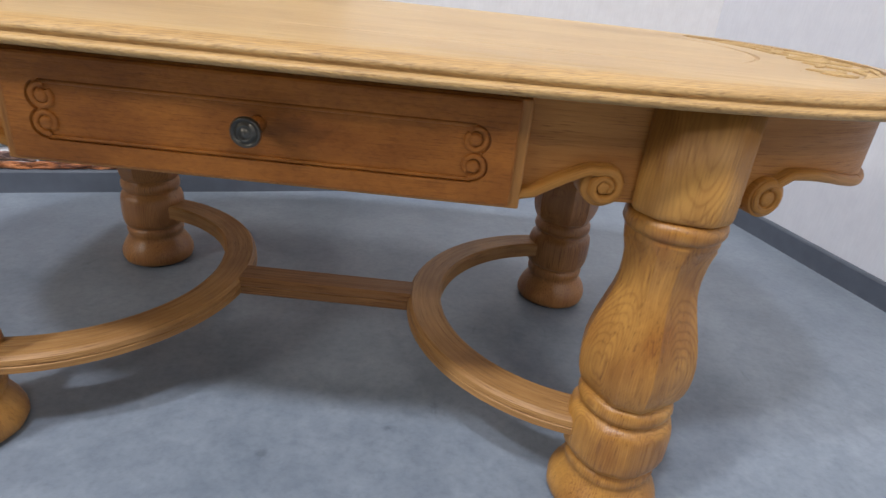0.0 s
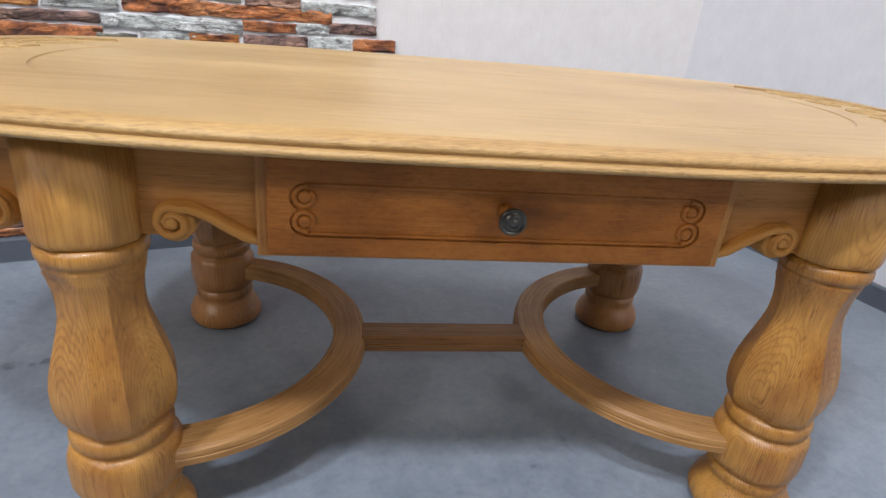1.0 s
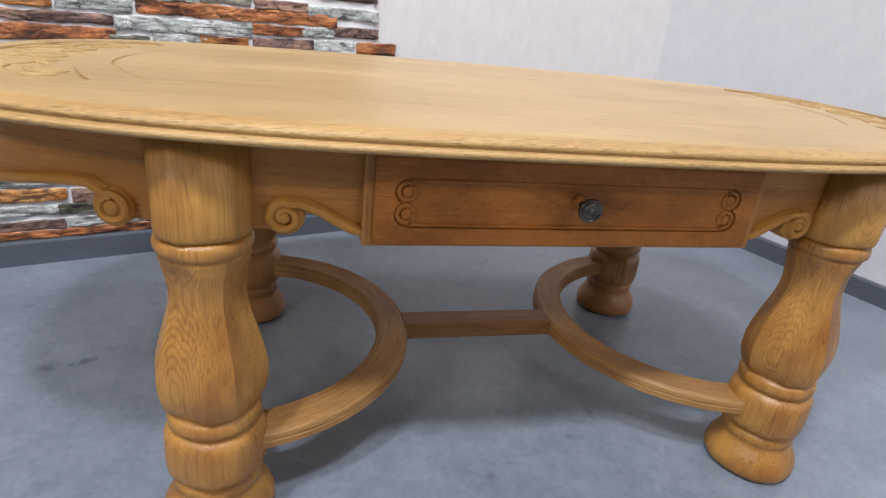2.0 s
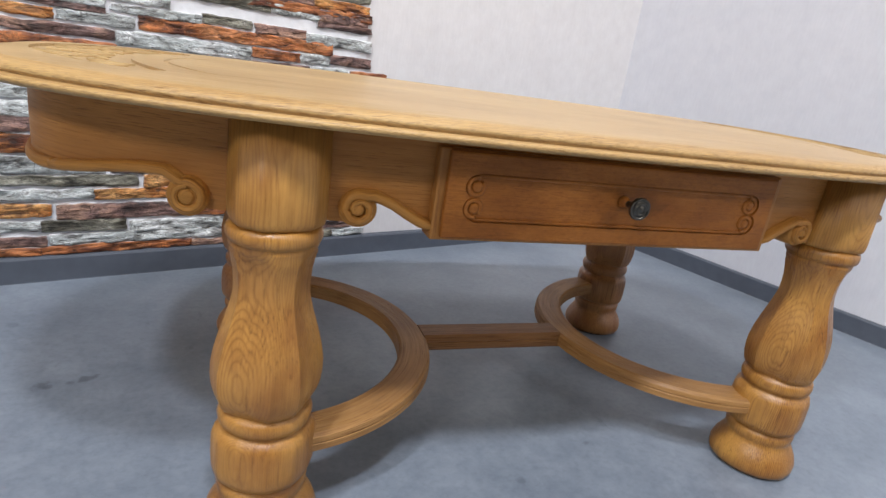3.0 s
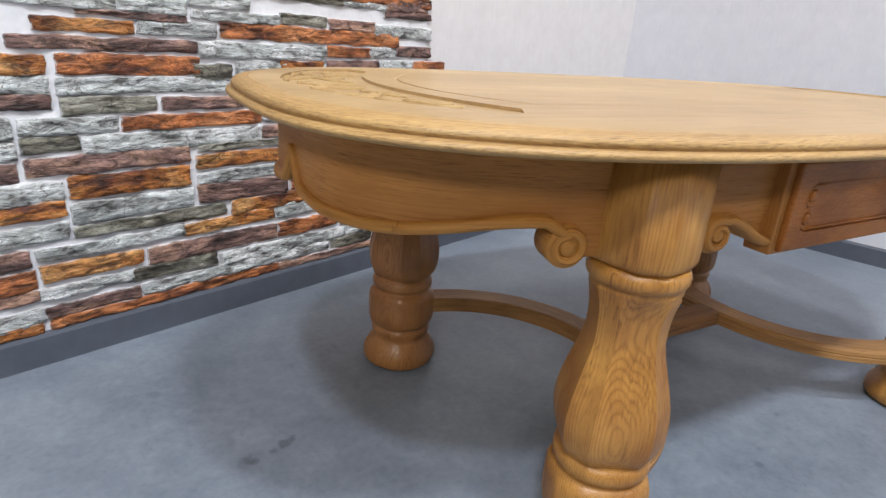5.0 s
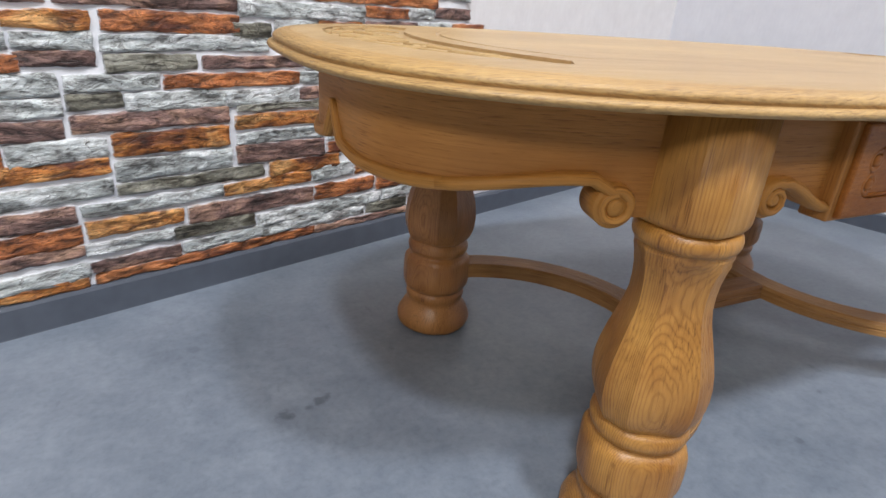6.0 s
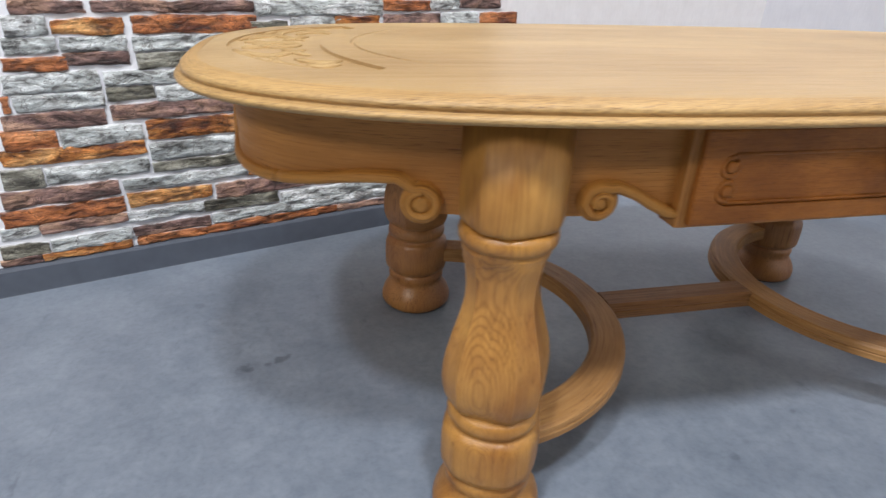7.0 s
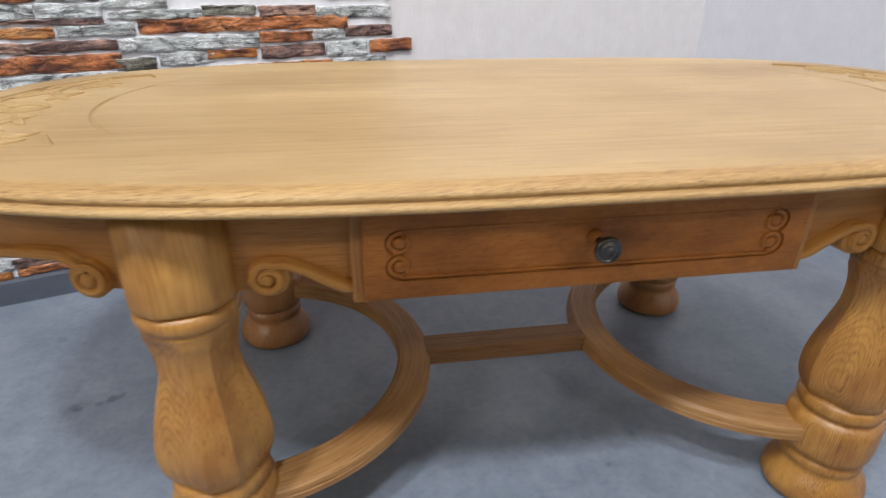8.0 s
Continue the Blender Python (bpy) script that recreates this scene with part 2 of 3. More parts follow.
def wallpaper_mat(name, pale, deep):
    m, nt, bsdf = mat(name)
    fibre = noise_tex(nt, coords(nt, (1, 1, 0.10)), 240.0, 4.0, 0.65)
    cloud = noise_tex(nt, coords(nt, (1, 1, 1)), 22.0, 5.0, 0.65)
    c = ramp(nt, cloud, [(0.3, deep), (0.68, pale)])
    c = blend(nt, "MULTIPLY", 0.4, c, ramp(nt, fibre, [(0.3, (0.9, 0.9, 0.9)), (0.7, (1.03, 1.03, 1.03))]))
    nt.links.new(c, bsdf.inputs["Base Color"])
    bsdf.inputs["Roughness"].default_value = 0.62
    bump(nt, bsdf, fibre, 0.25, 0.0008)
    return m


def stone_mat(name, stops, relief=0.007):
    """Split stone: layered streaks along its length, cracks and stains, each piece with a tone of its own."""
    m, nt, bsdf = mat(name)
    info = nt.nodes.new("ShaderNodeObjectInfo")
    tc, mp = nt.nodes.new("ShaderNodeTexCoord"), nt.nodes.new("ShaderNodeMapping")
    mp.inputs["Scale"].default_value = (0.42, 1, 1)
    mix = nt.nodes.new("ShaderNodeVectorMath")
    mix.operation = "ADD"
    spread = nt.nodes.new("ShaderNodeVectorMath")
    spread.operation = "SCALE"
    spread.inputs[3].default_value = 9.0
    nt.links.new(info.outputs["Random"], spread.inputs[0])
    nt.links.new(tc.outputs["Object"], mp.inputs[0])
    nt.links.new(mp.outputs[0], mix.inputs[0])
    nt.links.new(spread.outputs[0], mix.inputs[1])
    layer = noise_tex(nt, mix.outputs[0], 62.0, 8.0, 0.60, 0.7)
    seam = noise_tex(nt, mix.outputs[0], 30.0, 6.0, 0.62, 0.8)
    long = nt.nodes.new("ShaderNodeMapping")
    long.inputs["Scale"].default_value = (0.35, 1, 1)
    nt.links.new(mix.outputs[0], long.inputs[0])
    ledge = noise_tex(nt, long.outputs[0], 120.0, 5.0, 0.58, 0.5)
    grit = noise_tex(nt, mix.outputs[0], 420.0, 4.0, 0.7)
    patch = noise_tex(nt, mix.outputs[0], 20.0, 4.0, 0.6, 0.6)
    c = ramp(nt, patch, stops)
    c = blend(nt, "MULTIPLY", 0.76, c, ramp(nt, layer, [(0.37, (0.10, 0.08, 0.07)), (0.43, (0.66, 0.64, 0.62)), (0.49, (1, 1, 1)), (0.60, (1.5, 1.5, 1.5))]))
    c = blend(nt, "MULTIPLY", 0.88, c, ramp(nt, seam, [(0.455, (1, 1, 1)), (0.478, (0.20, 0.17, 0.15)), (0.486, (1.25, 1.25, 1.25)), (0.56, (1, 1, 1))]))
    c = blend(nt, "MULTIPLY", 0.42, c, ramp(nt, ledge, [(0.37, (0.28, 0.25, 0.23)), (0.46, (0.92, 0.92, 0.92)), (0.66, (1.25, 1.25, 1.25))]))
    c = blend(nt, "MULTIPLY", 0.40, c, ramp(nt, grit, [(0.34, (0.45, 0.45, 0.45)), (0.62, (1.22, 1.22, 1.22))]))
    rim, wear = nt.nodes.new("ShaderNodeAttribute"), node(nt, "ShaderNodeMath")
    rim.attribute_name, wear.operation = "smear", "MULTIPLY"
    nt.links.new(rim.outputs["Fac"], wear.inputs[0])
    nt.links.new(ramp(nt, noise_tex(nt, mix.outputs[0], 140.0, 4.0), [(0.3, (0.35,) * 3), (0.62, (1.5,) * 3)]), wear.inputs[1])
    c = blend(nt, "MIX", ramp(nt, wear.outputs[0], [(0.30, (0, 0, 0)), (0.95, (0.85,) * 3)]), c, (0.80, 0.80, 0.82))
    nt.links.new(c, bsdf.inputs["Base Color"])
    bsdf.inputs["Roughness"].default_value = 0.5
    under = bump(nt, bsdf, layer, 1.0, relief)
    under = bump(nt, bsdf, ledge, 0.7, relief * 0.6, under)
    under = bump(nt, bsdf, seam, 0.8, relief * 1.6, under)
    bump(nt, bsdf, grit, 0.5, relief * 0.2, under)
    return m


FLOOR = floor_mat()
WALL_PALE = wallpaper_mat("pale wallpaper", (0.84, 0.815, 0.815), (0.78, 0.75, 0.75))
WALL_COOL = wallpaper_mat("cool white wallpaper", (0.76, 0.755, 0.79), (0.71, 0.705, 0.745))
# Unseen walls and ceiling kept dark so that less light bounces back.
WALL_FAR = plain("grey wall paint", (0.09, 0.088, 0.088), 0.7, 0, 0.05, 6.0)
CEILING = plain("white ceiling paint", (0.24, 0.24, 0.24), 0.8, 0, 0.03, 8.0)
SKIRTING = plain("slate grey vinyl skirting", (0.095, 0.108, 0.135), 0.45, 0, 0.10, 30.0, 0.0003)
GROUT = plain("white grout", (0.83, 0.83, 0.85), 0.7, 0, 0.06, 60.0, 0.0012)
PEWTER = plain("dark pewter", (0.10, 0.094, 0.082), 0.33, 0.9, 0.3, 160.0, 0.0004)
LAMP_RIM = plain("white lamp rim", (0.8, 0.8, 0.8), 0.4, 0, 0.02)
STONES = {
    "G": ("pale grey split stone", stone_mat("pale grey stone", [(0.26, (0.204, 0.204, 0.194)), (0.46, (0.484, 0.512, 0.502)), (0.72, (0.731, 0.731, 0.731))])),
    "P": ("purple-brown split stone", stone_mat("purple brown stone", [(0.36, (0.065, 0.036, 0.032)), (0.48, (0.225, 0.130, 0.110)), (0.60, (0.40, 0.235, 0.165)), (0.72, (0.52, 0.335, 0.22))])),
    "O": ("orange-brown split stone with dark veins", stone_mat("orange stone", [(0.38, (0.10, 0.026, 0.010)), (0.50, (0.46, 0.165, 0.036)), (0.66, (0.66, 0.35, 0.125))])),
    "R": ("rust-red split stone", stone_mat("rust stone", [(0.36, (0.11, 0.032, 0.016)), (0.50, (0.43, 0.142, 0.044)), (0.72, (0.58, 0.25, 0.100))], 0.006)),
    "K": ("dark olive-grey split stone", stone_mat("olive stone", [(0.38, (0.060, 0.052, 0.036)), (0.5, (0.226, 0.215, 0.167)), (0.75, (0.473, 0.462, 0.408))])),
}


# ---- building helpers ----
def finish(ob, smooth=True):
    for p in ob.data.polygons:
        p.use_smooth = smooth
    return ob


def mesh_ob(name, bm, material, smooth=True):
    bmesh.ops.recalc_face_normals(bm, faces=bm.faces)
    me = bpy.data.meshes.new(name)
    bm.to_mesh(me)
    bm.free()
    me.materials.append(material)
    return finish(new(name, me), smooth)


def part(name, bm, material, parent, label="", smooth=True):
    ob = mesh_ob(name, bm, material, smooth)
    ob.parent = parent
    return tagged(ob, label)


def box(x0, x1, y0, y1, z0, z1, bevel=0.0, segments=2):
    bm = bmesh.new()
    bmesh.ops.create_cube(bm, size=1, matrix=Matrix.Translation(((x0 + x1) / 2, (y0 + y1) / 2, (z0 + z1) / 2)) @ Matrix.Diagonal((x1 - x0, y1 - y0, z1 - z0, 1)))
    if bevel:
        bmesh.ops.bevel(bm, geom=bm.edges[:], offset=bevel, segments=segments, profile=0.5, affect="EDGES")
    return bm


def loft(rings, close_ring=True, caps=True, loop=False, grain="rings"):
    """A skin over rings of equally many points, with a map in metres; grain: whether the wood runs from ring to ring or round them."""
    bm = bmesh.new()
    uv = bm.loops.layers.uv.new("grain")
    rings = [[Vector(p) for p in r] for r in rings]
    n = len(rings[0])
    along = [0.0]
    for a, b in zip(rings, rings[1:] + rings[:1]):
        along.append(along[-1] + (a[0] - b[0]).length)
    across = []
    for ring in rings:
        row = [0.0]
        for i in range(n):
            row.append(row[-1] + (ring[i] - ring[(i + 1) % n]).length)
        across.append(row)
    vs = [[bm.verts.new(p) for p in r] for r in rings]
    for r in range(len(rings) if loop else len(rings) - 1):
        a, b = vs[r], vs[(r + 1) % len(rings)]
        for i in range(n if close_ring else n - 1):
            j = (i + 1) % n
            f = bm.faces.new((a[i], a[j], b[j], b[i]))
            for l, (p, q) in zip(f.loops, ((r, i), (r, i + 1), (r + 1, i + 1), (r + 1, i))):
                l[uv].uv = (along[p], across[p % len(rings)][q]) if grain == "rings" else (across[p % len(rings)][q], along[p])
    if caps and not loop:
        bm.faces.new(vs[0])
        bm.faces.new(vs[-1])
    return bm


def cut(ob, cutters):
    """Takes the cutters' volumes out of a mesh for good."""
    for bm in cutters:
        bmesh.ops.recalc_face_normals(bm, faces=bm.faces)
        me = bpy.data.meshes.new("cutter")
        bm.to_mesh(me)
        bm.free()
        tool = new("cutter", me)
        mod = ob.modifiers.new("cut", "BOOLEAN")
        mod.operation, mod.solver, mod.object = "DIFFERENCE", "EXACT", tool
        bpy.context.view_layer.update()
        made = bpy.data.meshes.new_from_object(ob.evaluated_get(bpy.context.evaluated_depsgraph_get()))
        ob.modifiers.clear()
        old, ob.data = ob.data, made
        made.name = old.name
        bpy.data.objects.remove(tool)
        bpy.data.meshes.remove(me)
    return ob


def tube(points, radius, sides=8):
    rings = []
    for i, p in enumerate(points):
        t = (points[min(i + 1, len(points) - 1)] - points[max(i - 1, 0)]).normalized()
        o = Vector((0, 0, 1)) if abs(t.z) < 0.9 else Vector((1, 0, 0))
        e = t.cross(o).normalized()
        f = e.cross(t)
        rings.append([p + (e * math.cos(2 * math.pi * j / sides) + f * math.sin(2 * math.pi * j / sides)) * radius for j in range(sides)])
    return loft(rings)


def curve_through(points, steps=8):
    """A smooth line through a few points."""
    pts = [Vector(p) for p in points]
    ext = [pts[0] * 2 - pts[1]] + pts + [pts[-1] * 2 - pts[-2]]
    out = []
    for i in range(1, len(ext) - 2):
        a, b, c, d = ext[i - 1:i + 3]
        for k in range(steps):
            t = k / steps
            out.append(0.5 * (2 * b + (c - a) * t + (2 * a - 5 * b + 4 * c - d) * t * t + (3 * b - a - 3 * c + d) * t ** 3))
    return out + [pts[-1]]


def prism(outline, axis_from, axis_to):
    """A straight block over an outline of points; both ends are shifts of it."""
    return loft([[Vector(p) + axis_from for p in outline], [Vector(p) + axis_to for p in outline]])


def spow(v, e):
    return math.copysign(abs(v) ** e, v)


def oval(a, b, n, k, cx=0.0, cy=0.0):
    """A point of a rounded oval, k from 0 to 1 round it."""
    w = 2 * math.pi * k
    return Vector((cx + a * spow(math.cos(w), 2 / n), cy + b * spow(math.sin(w), 2 / n), 0))


def ribbon(points, out, widths, depth, base=0.003, sides=7, crown=0.7, dip=0.0):
    """A half-round raised band along a line of points; out: the way off the ground at each point."""
    rings = []
    for i, p in enumerate(points):
        t = (points[min(i + 1, len(points) - 1)] - points[max(i - 1, 0)]).normalized()
        o = out[i] if isinstance(out, list) else out
        s = t.cross(o).normalized()
        w = widths[i] if isinstance(widths, list) else widths
        d = depth[i] if isinstance(depth, list) else depth
        ring = [p + s * (w / 2 * math.cos(math.pi * j / (sides - 1))) + o * (d * math.sin(math.pi * j / (sides - 1)) ** crown * (1 - dip * math.sin(math.pi * j / (sides - 1)) ** 6)) for j in range(sides)]
        ring += [p - s * (w / 2) - o * base, p + s * (w / 2) - o * base]
        rings.append(ring)
    return loft(rings)


# ---- the room ----
AL, NW = Vector((0.95226, 0.30528, 0)), Vector((-0.30528, 0.95226, 0))
PW = Vector((-0.6615, 0.5547, 0)) + NW * 0.009
CORNER_U = 1.638
CORNER = PW + AL * CORNER_U
SIDE = -NW
WALL_M = Matrix(((AL.x, NW.x, 0, PW.x), (AL.y, NW.y, 0, PW.y), (0, 0, 1, 0), (0, 0, 0, 1)))
LEFT_END = PW + AL * -6.0
RIGHT_END = CORNER + SIDE * 8.0
BACK_LEFT = LEFT_END + SIDE * 7.0


def slab_wall(name, p, q, outward, material, label, height=CEIL, thick=0.12):
    bm = bmesh.new()
    ring = [p, q, q + outward * thick, p + outward * thick]
    low = [bm.verts.new((v.x, v.y, -0.05)) for v in ring]
    high = [bm.verts.new((v.x, v.y, height)) for v in ring]
    bm.faces.new(low)
    bm.faces.new(high)
    for i in range(4):
        bm.faces.new((low[i], low[(i + 1) % 4], high[(i + 1) % 4], high[i]))
    return tagged(mesh_ob(name, bm, material, False), label, "wall", kind="structure")


SIDE_OUT = Vector((-SIDE.y, SIDE.x, 0))
if SIDE_OUT.dot(CORNER) < 0:
    SIDE_OUT = -SIDE_OUT
wall_back = slab_wall("wall_back", LEFT_END, CORNER + AL * 0.12, NW, WALL_PALE, "pale fibre-textured wallpapered wall behind the table")
wall_side = slab_wall("wall_side", CORNER, RIGHT_END, SIDE_OUT, WALL_COOL, "cool white fibre-textured wallpapered wall meeting the corner")
slab_wall("wall_left", BACK_LEFT, LEFT_END, -SIDE_OUT, WALL_FAR, "unseen wall closing the showroom, darkened to cut bounced light")
slab_wall("wall_front", RIGHT_END, BACK_LEFT, (RIGHT_END - BACK_LEFT).cross(Vector((0, 0, 1))).normalized(), WALL_FAR, "unseen wall closing the showroom, darkened to cut bounced light")


def sheet(name, z0, z1, material, label, category):
    bm = bmesh.new()
    ring = [LEFT_END + NW * 0.1 - AL * 0.1, CORNER + NW * 0.1 + AL * 0.1, RIGHT_END + AL * 0.1, BACK_LEFT - AL * 0.1]
    low, high = [bm.verts.new((v.x, v.y, z0)) for v in ring], [bm.verts.new((v.x, v.y, z1)) for v in ring]
    bm.faces.new(low)
    bm.faces.new(high)
    for i in range(4):
        bm.faces.new((low[i], low[(i + 1) % 4], high[(i + 1) % 4], high[i]))
    return tagged(mesh_ob(name, bm, material, False), label, category, kind="structure")


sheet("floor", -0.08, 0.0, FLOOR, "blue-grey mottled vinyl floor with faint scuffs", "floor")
sheet("ceiling", CEIL + 0.002, CEIL + 0.1, CEILING, "unseen ceiling, darkened to cut bounced light", "ceiling")


def skirting(name, p, q, inward, label, proud=0.0):
    prof = [(0.0005, 0.0), (0.0082, 0.0), (0.0076, 0.002), (0.0075, 0.050), (0.005, 0.055), (0.0005, 0.0565)]
    rings = [[Vector((e.x, e.y, z)) + inward * (d + proud * (d > 0.001)) for d, z in prof] for e in (p, q)]
    return tagged(mesh_ob(name, loft(rings), SKIRTING, False), label, "baseboard", kind="structure")


skirting("baseboard", LEFT_END, CORNER, -NW, "slate grey vinyl baseboard along the stone-clad wall", 0.0075)
skirting("baseboard", CORNER, RIGHT_END, -SIDE_OUT, "slate grey vinyl baseboard along the white wall")


def ceiling_lamp(x, y, size, watts, tint):
    lamp = tagged(new("ceiling_lamp"), "round white lamp, one of the showroom lamps and added fills, switched on", "lamp", "ceiling lamps")
    lamp.location = (x, y, CEIL)
    ring = [[(r * math.cos(w), r * math.sin(w), z) for w in [2 * math.pi * i / 32 for i in range(32)]] for r, z in ((size / 2 + 0.02, 0.001), (size / 2 + 0.02, -0.012), (size / 2, -0.016), (size / 2, 0.001))]
    part("rim", loft(ring, caps=False), LAMP_RIM, lamp)
    data = bpy.data.lights.new("ceiling_lamp_light", "AREA")
    data.shape, data.size, data.energy, data.color = "DISK", size, watts, tint
    glow = new("light", data)
    glow.location, glow.parent = (0, 0, -0.006), lamp
    return lamp


for row in LAMPS:
    ceiling_lamp(*row)



# ---- the coffee table ----
table = tagged(new("coffee_table"), "oval oiled oak coffee table with four turned legs and one drawer", "table")




def top_ring(inset, z, n=160):
    return [Vector((*oval(0.709 - inset, 0.342 - inset, 3.0, i / n)[:2], z)) for i in range(n)]


def table_top():
    """The oval top: a moulded edge with bead and ovolo, and the boards with their carved ends."""
    prof = [(0.060, 0.4790), (0.0085, 0.4790), (0.0040, 0.4795), (0.0010, 0.4812), (0.0, 0.4832), (0.0008, 0.4852), (0.0030, 0.4866), (0.0056, 0.4871), (0.0068, 0.4871), (0.0073, 0.4878),
            (0.0064, 0.4888), (0.0054, 0.4905), (0.0060, 0.4926), (0.0084, 0.4946), (0.0124, 0.4963), (0.0172, 0.4974), (0.0218, 0.4979)]
    prof = [(d * 1.1, 0.4865 + (z - 0.479) * 1.138) for d, z in prof]
    part("edge_moulding", loft([top_ring(d, z) for d, z in prof], caps=False, grain="ring"), OAK_RIM, table, "moulded oak edge with a bead and groove")
    prof = [(0.0671, 0.4870), (0.0242, 0.4870), (0.0242, 0.5079), (0.0297, 0.5090), (0.0363, 0.5096), (0.0430, 0.5101), (0.0495, 0.5104)]
    top = part("tabletop", loft([top_ring(d, z) for d, z in prof]), OAK_TOP, table, "pale oiled oak boards with carved flower fields at both ends", False)
    cutters = []
    for side in (-1, 1):
        def at(x, y, z=0.0):
            return Vector((side * x, y, z))
        outer = [at(0.455 + 0.205 * math.cos(w), 0.215 * math.sin(w)) for w in [radians(-72 + 144 * i / 40) for i in range(41)]]
        inner = [at(0.557 - 1.75 * y * y, y) for y in [0.178 - 0.356 * i / 30 for i in range(31)]]
        cutters.append(prism(outer + inner, Vector((0, 0, 0.5072)), Vector((0, 0, 0.52))))
        cutters.append(tube([at(0.519 - 2.4 * y * y - 12 * y ** 4, y, 0.5103 + 0.0030 * (y / 0.165) ** 2) for y in [-0.19 + 0.380 * i / 40 for i in range(41)]], 0.0031))
    cutters.append(tube([Vector((0.37 * i / 14, -0.210 - 0.004 * math.sin(i * 0.22) + 0.0006 * math.sin(i * 2.1), 0.5107)) for i in range(15)], 0.0010, 6))
    cut(top, cutters)
    finish(top, False)
    strokes = [
        ([(0.613, -0.055), (0.598, -0.076), (0.583, -0.084), (0.568, -0.062), (0.553, -0.040)], 0.013),
        ([(0.616, -0.024), (0.602, -0.020), (0.590, -0.004)], 0.014),
        ([(0.604, 0.000), (0.585, -0.018), (0.566, -0.012), (0.556, 0.0)], 0.012),
        ([(0.581, -0.094), (0.579, -0.123), (0.564, -0.149), (0.548, -0.168), (0.540, -0.165)], 0.011),
        ([(0.560, -0.104), (0.548, -0.123), (0.533, -0.128), (0.520, -0.114)], 0.012),
        ([(0.552, -0.146), (0.536, -0.150), (0.522, -0.138)], 0.009),
        ([(0.598, -0.105), (0.588, -0.128), (0.572, -0.156), (0.545, -0.182)], 0.008),
        ([(0.574, -0.040), (0.560, -0.064), (0.548, -0.082)], 0.010),
        ([(0.622, -0.040), (0.612, -0.075), (0.600, -0.100)], 0.007),
    ]
    for side in (-1, 1):
        for flip in (-1, 1):
            for points, width in strokes:
                line = curve_through([(side * (0.557 + (x - 0.536) * 1.084), flip * y * 1.04, 0.5074) for x, y in points], 6)
                last = len(line) - 1
                taper = [1.15 * width * (0.18 + 0.82 * math.sin(math.pi * min(1, 0.12 + 0.86 * i / last)) ** 0.8) for i in range(last + 1)]
                part("carved_leaf", ribbon(line, Vector((0, 0, 1)), taper, [0.0027 * (w / width) ** 0.5 for w in taper], 0.001, 9, 0.4, 0.6), OAK_LEAF, table)


table_top()


def leg_ring(radius, z, n=72):
    """A square section with wide chamfers, softened towards a circle; radius: its mean."""
    pts = []
    soft = 0.40 if z > 0.3800 else 0.82 if z < 0.077 else 0.93 if z > 0.3595 else 0.85 if 0.1425 < z < 0.167 else 0.62 if z < 0.142 or z > 0.348 else 0.14
    for i in range(n):
        w = 2 * math.pi * i / n
        q = (w + math.pi / 4) % (math.pi / 2) - math.pi / 4
        r = min(1 / math.cos(q), 1.115 / math.cos(math.pi / 4 - abs(q)))
        r = radius * (soft + (1 - soft) * r / 1.045)
        pts.append(Vector((r * math.cos(w), r * math.sin(w), z)))
    return pts


LEG_BLOCK = [(0.4864, 0.0485), (0.398, 0.0490), (0.3890, 0.0488), (0.3845, 0.0480), (0.3818, 0.0466), (0.3802, 0.0442)]
LEG_PROFILE = [(0.3798, 0.0430), (0.3782, 0.0460), (0.3756, 0.0482), (0.3715, 0.0493), (0.3665, 0.0491), (0.3632, 0.0478), (0.3610, 0.0456),
               (0.3600, 0.0441), (0.3578, 0.0446), (0.3545, 0.0442), (0.3510, 0.0431), (0.3478, 0.0418), (0.3400, 0.0397), (0.3280, 0.0376), (0.3140, 0.0366), (0.3000, 0.0370), (0.2860, 0.0397), (0.2700, 0.0440), (0.2520, 0.0490),
               (0.2340, 0.0532), (0.2180, 0.0555), (0.2040, 0.0559), (0.1920, 0.0549), (0.1820, 0.0528), (0.1740, 0.0500), (0.1690, 0.0470), (0.1668, 0.0450)]
LEG_FOOT = [(0.1645, 0.0490), (0.1605, 0.0511), (0.1550, 0.0519), (0.1500, 0.0511), (0.1460, 0.0488), (0.1430, 0.0448), (0.1402, 0.0495), (0.1345, 0.0540), (0.1285, 0.0556), (0.1200, 0.0563), (0.1000, 0.0564), (0.0880, 0.0558), (0.0805, 0.0538), (0.0765, 0.0505),
            (0.0740, 0.0455), (0.0712, 0.0495), (0.0665, 0.0511), (0.0605, 0.0507), (0.0560, 0.0490), (0.0535, 0.0482), (0.0480, 0.0506), (0.0400, 0.0560), (0.0300, 0.0615), (0.0200, 0.0646), (0.0110, 0.0642), (0.0050, 0.0615), (0.0022, 0.0575)]
LEG_X, LEG_Y = 0.3932, 0.2478
LEGS = [(-LEG_X, -LEG_Y, 240, 41), (LEG_X, -LEG_Y, 210, -41), (-LEG_X, LEG_Y, 210, -41), (LEG_X, LEG_Y, 240, 41)]
GLIDE = plain("dark felt", (0.02, 0.018, 0.016), 0.9)


def disc_stack(rows, n=32):
    return loft([[Vector((r * math.cos(2 * math.pi * i / n), r * math.sin(2 * math.pi * i / n), z)) for i in range(n)] for r, z in rows])


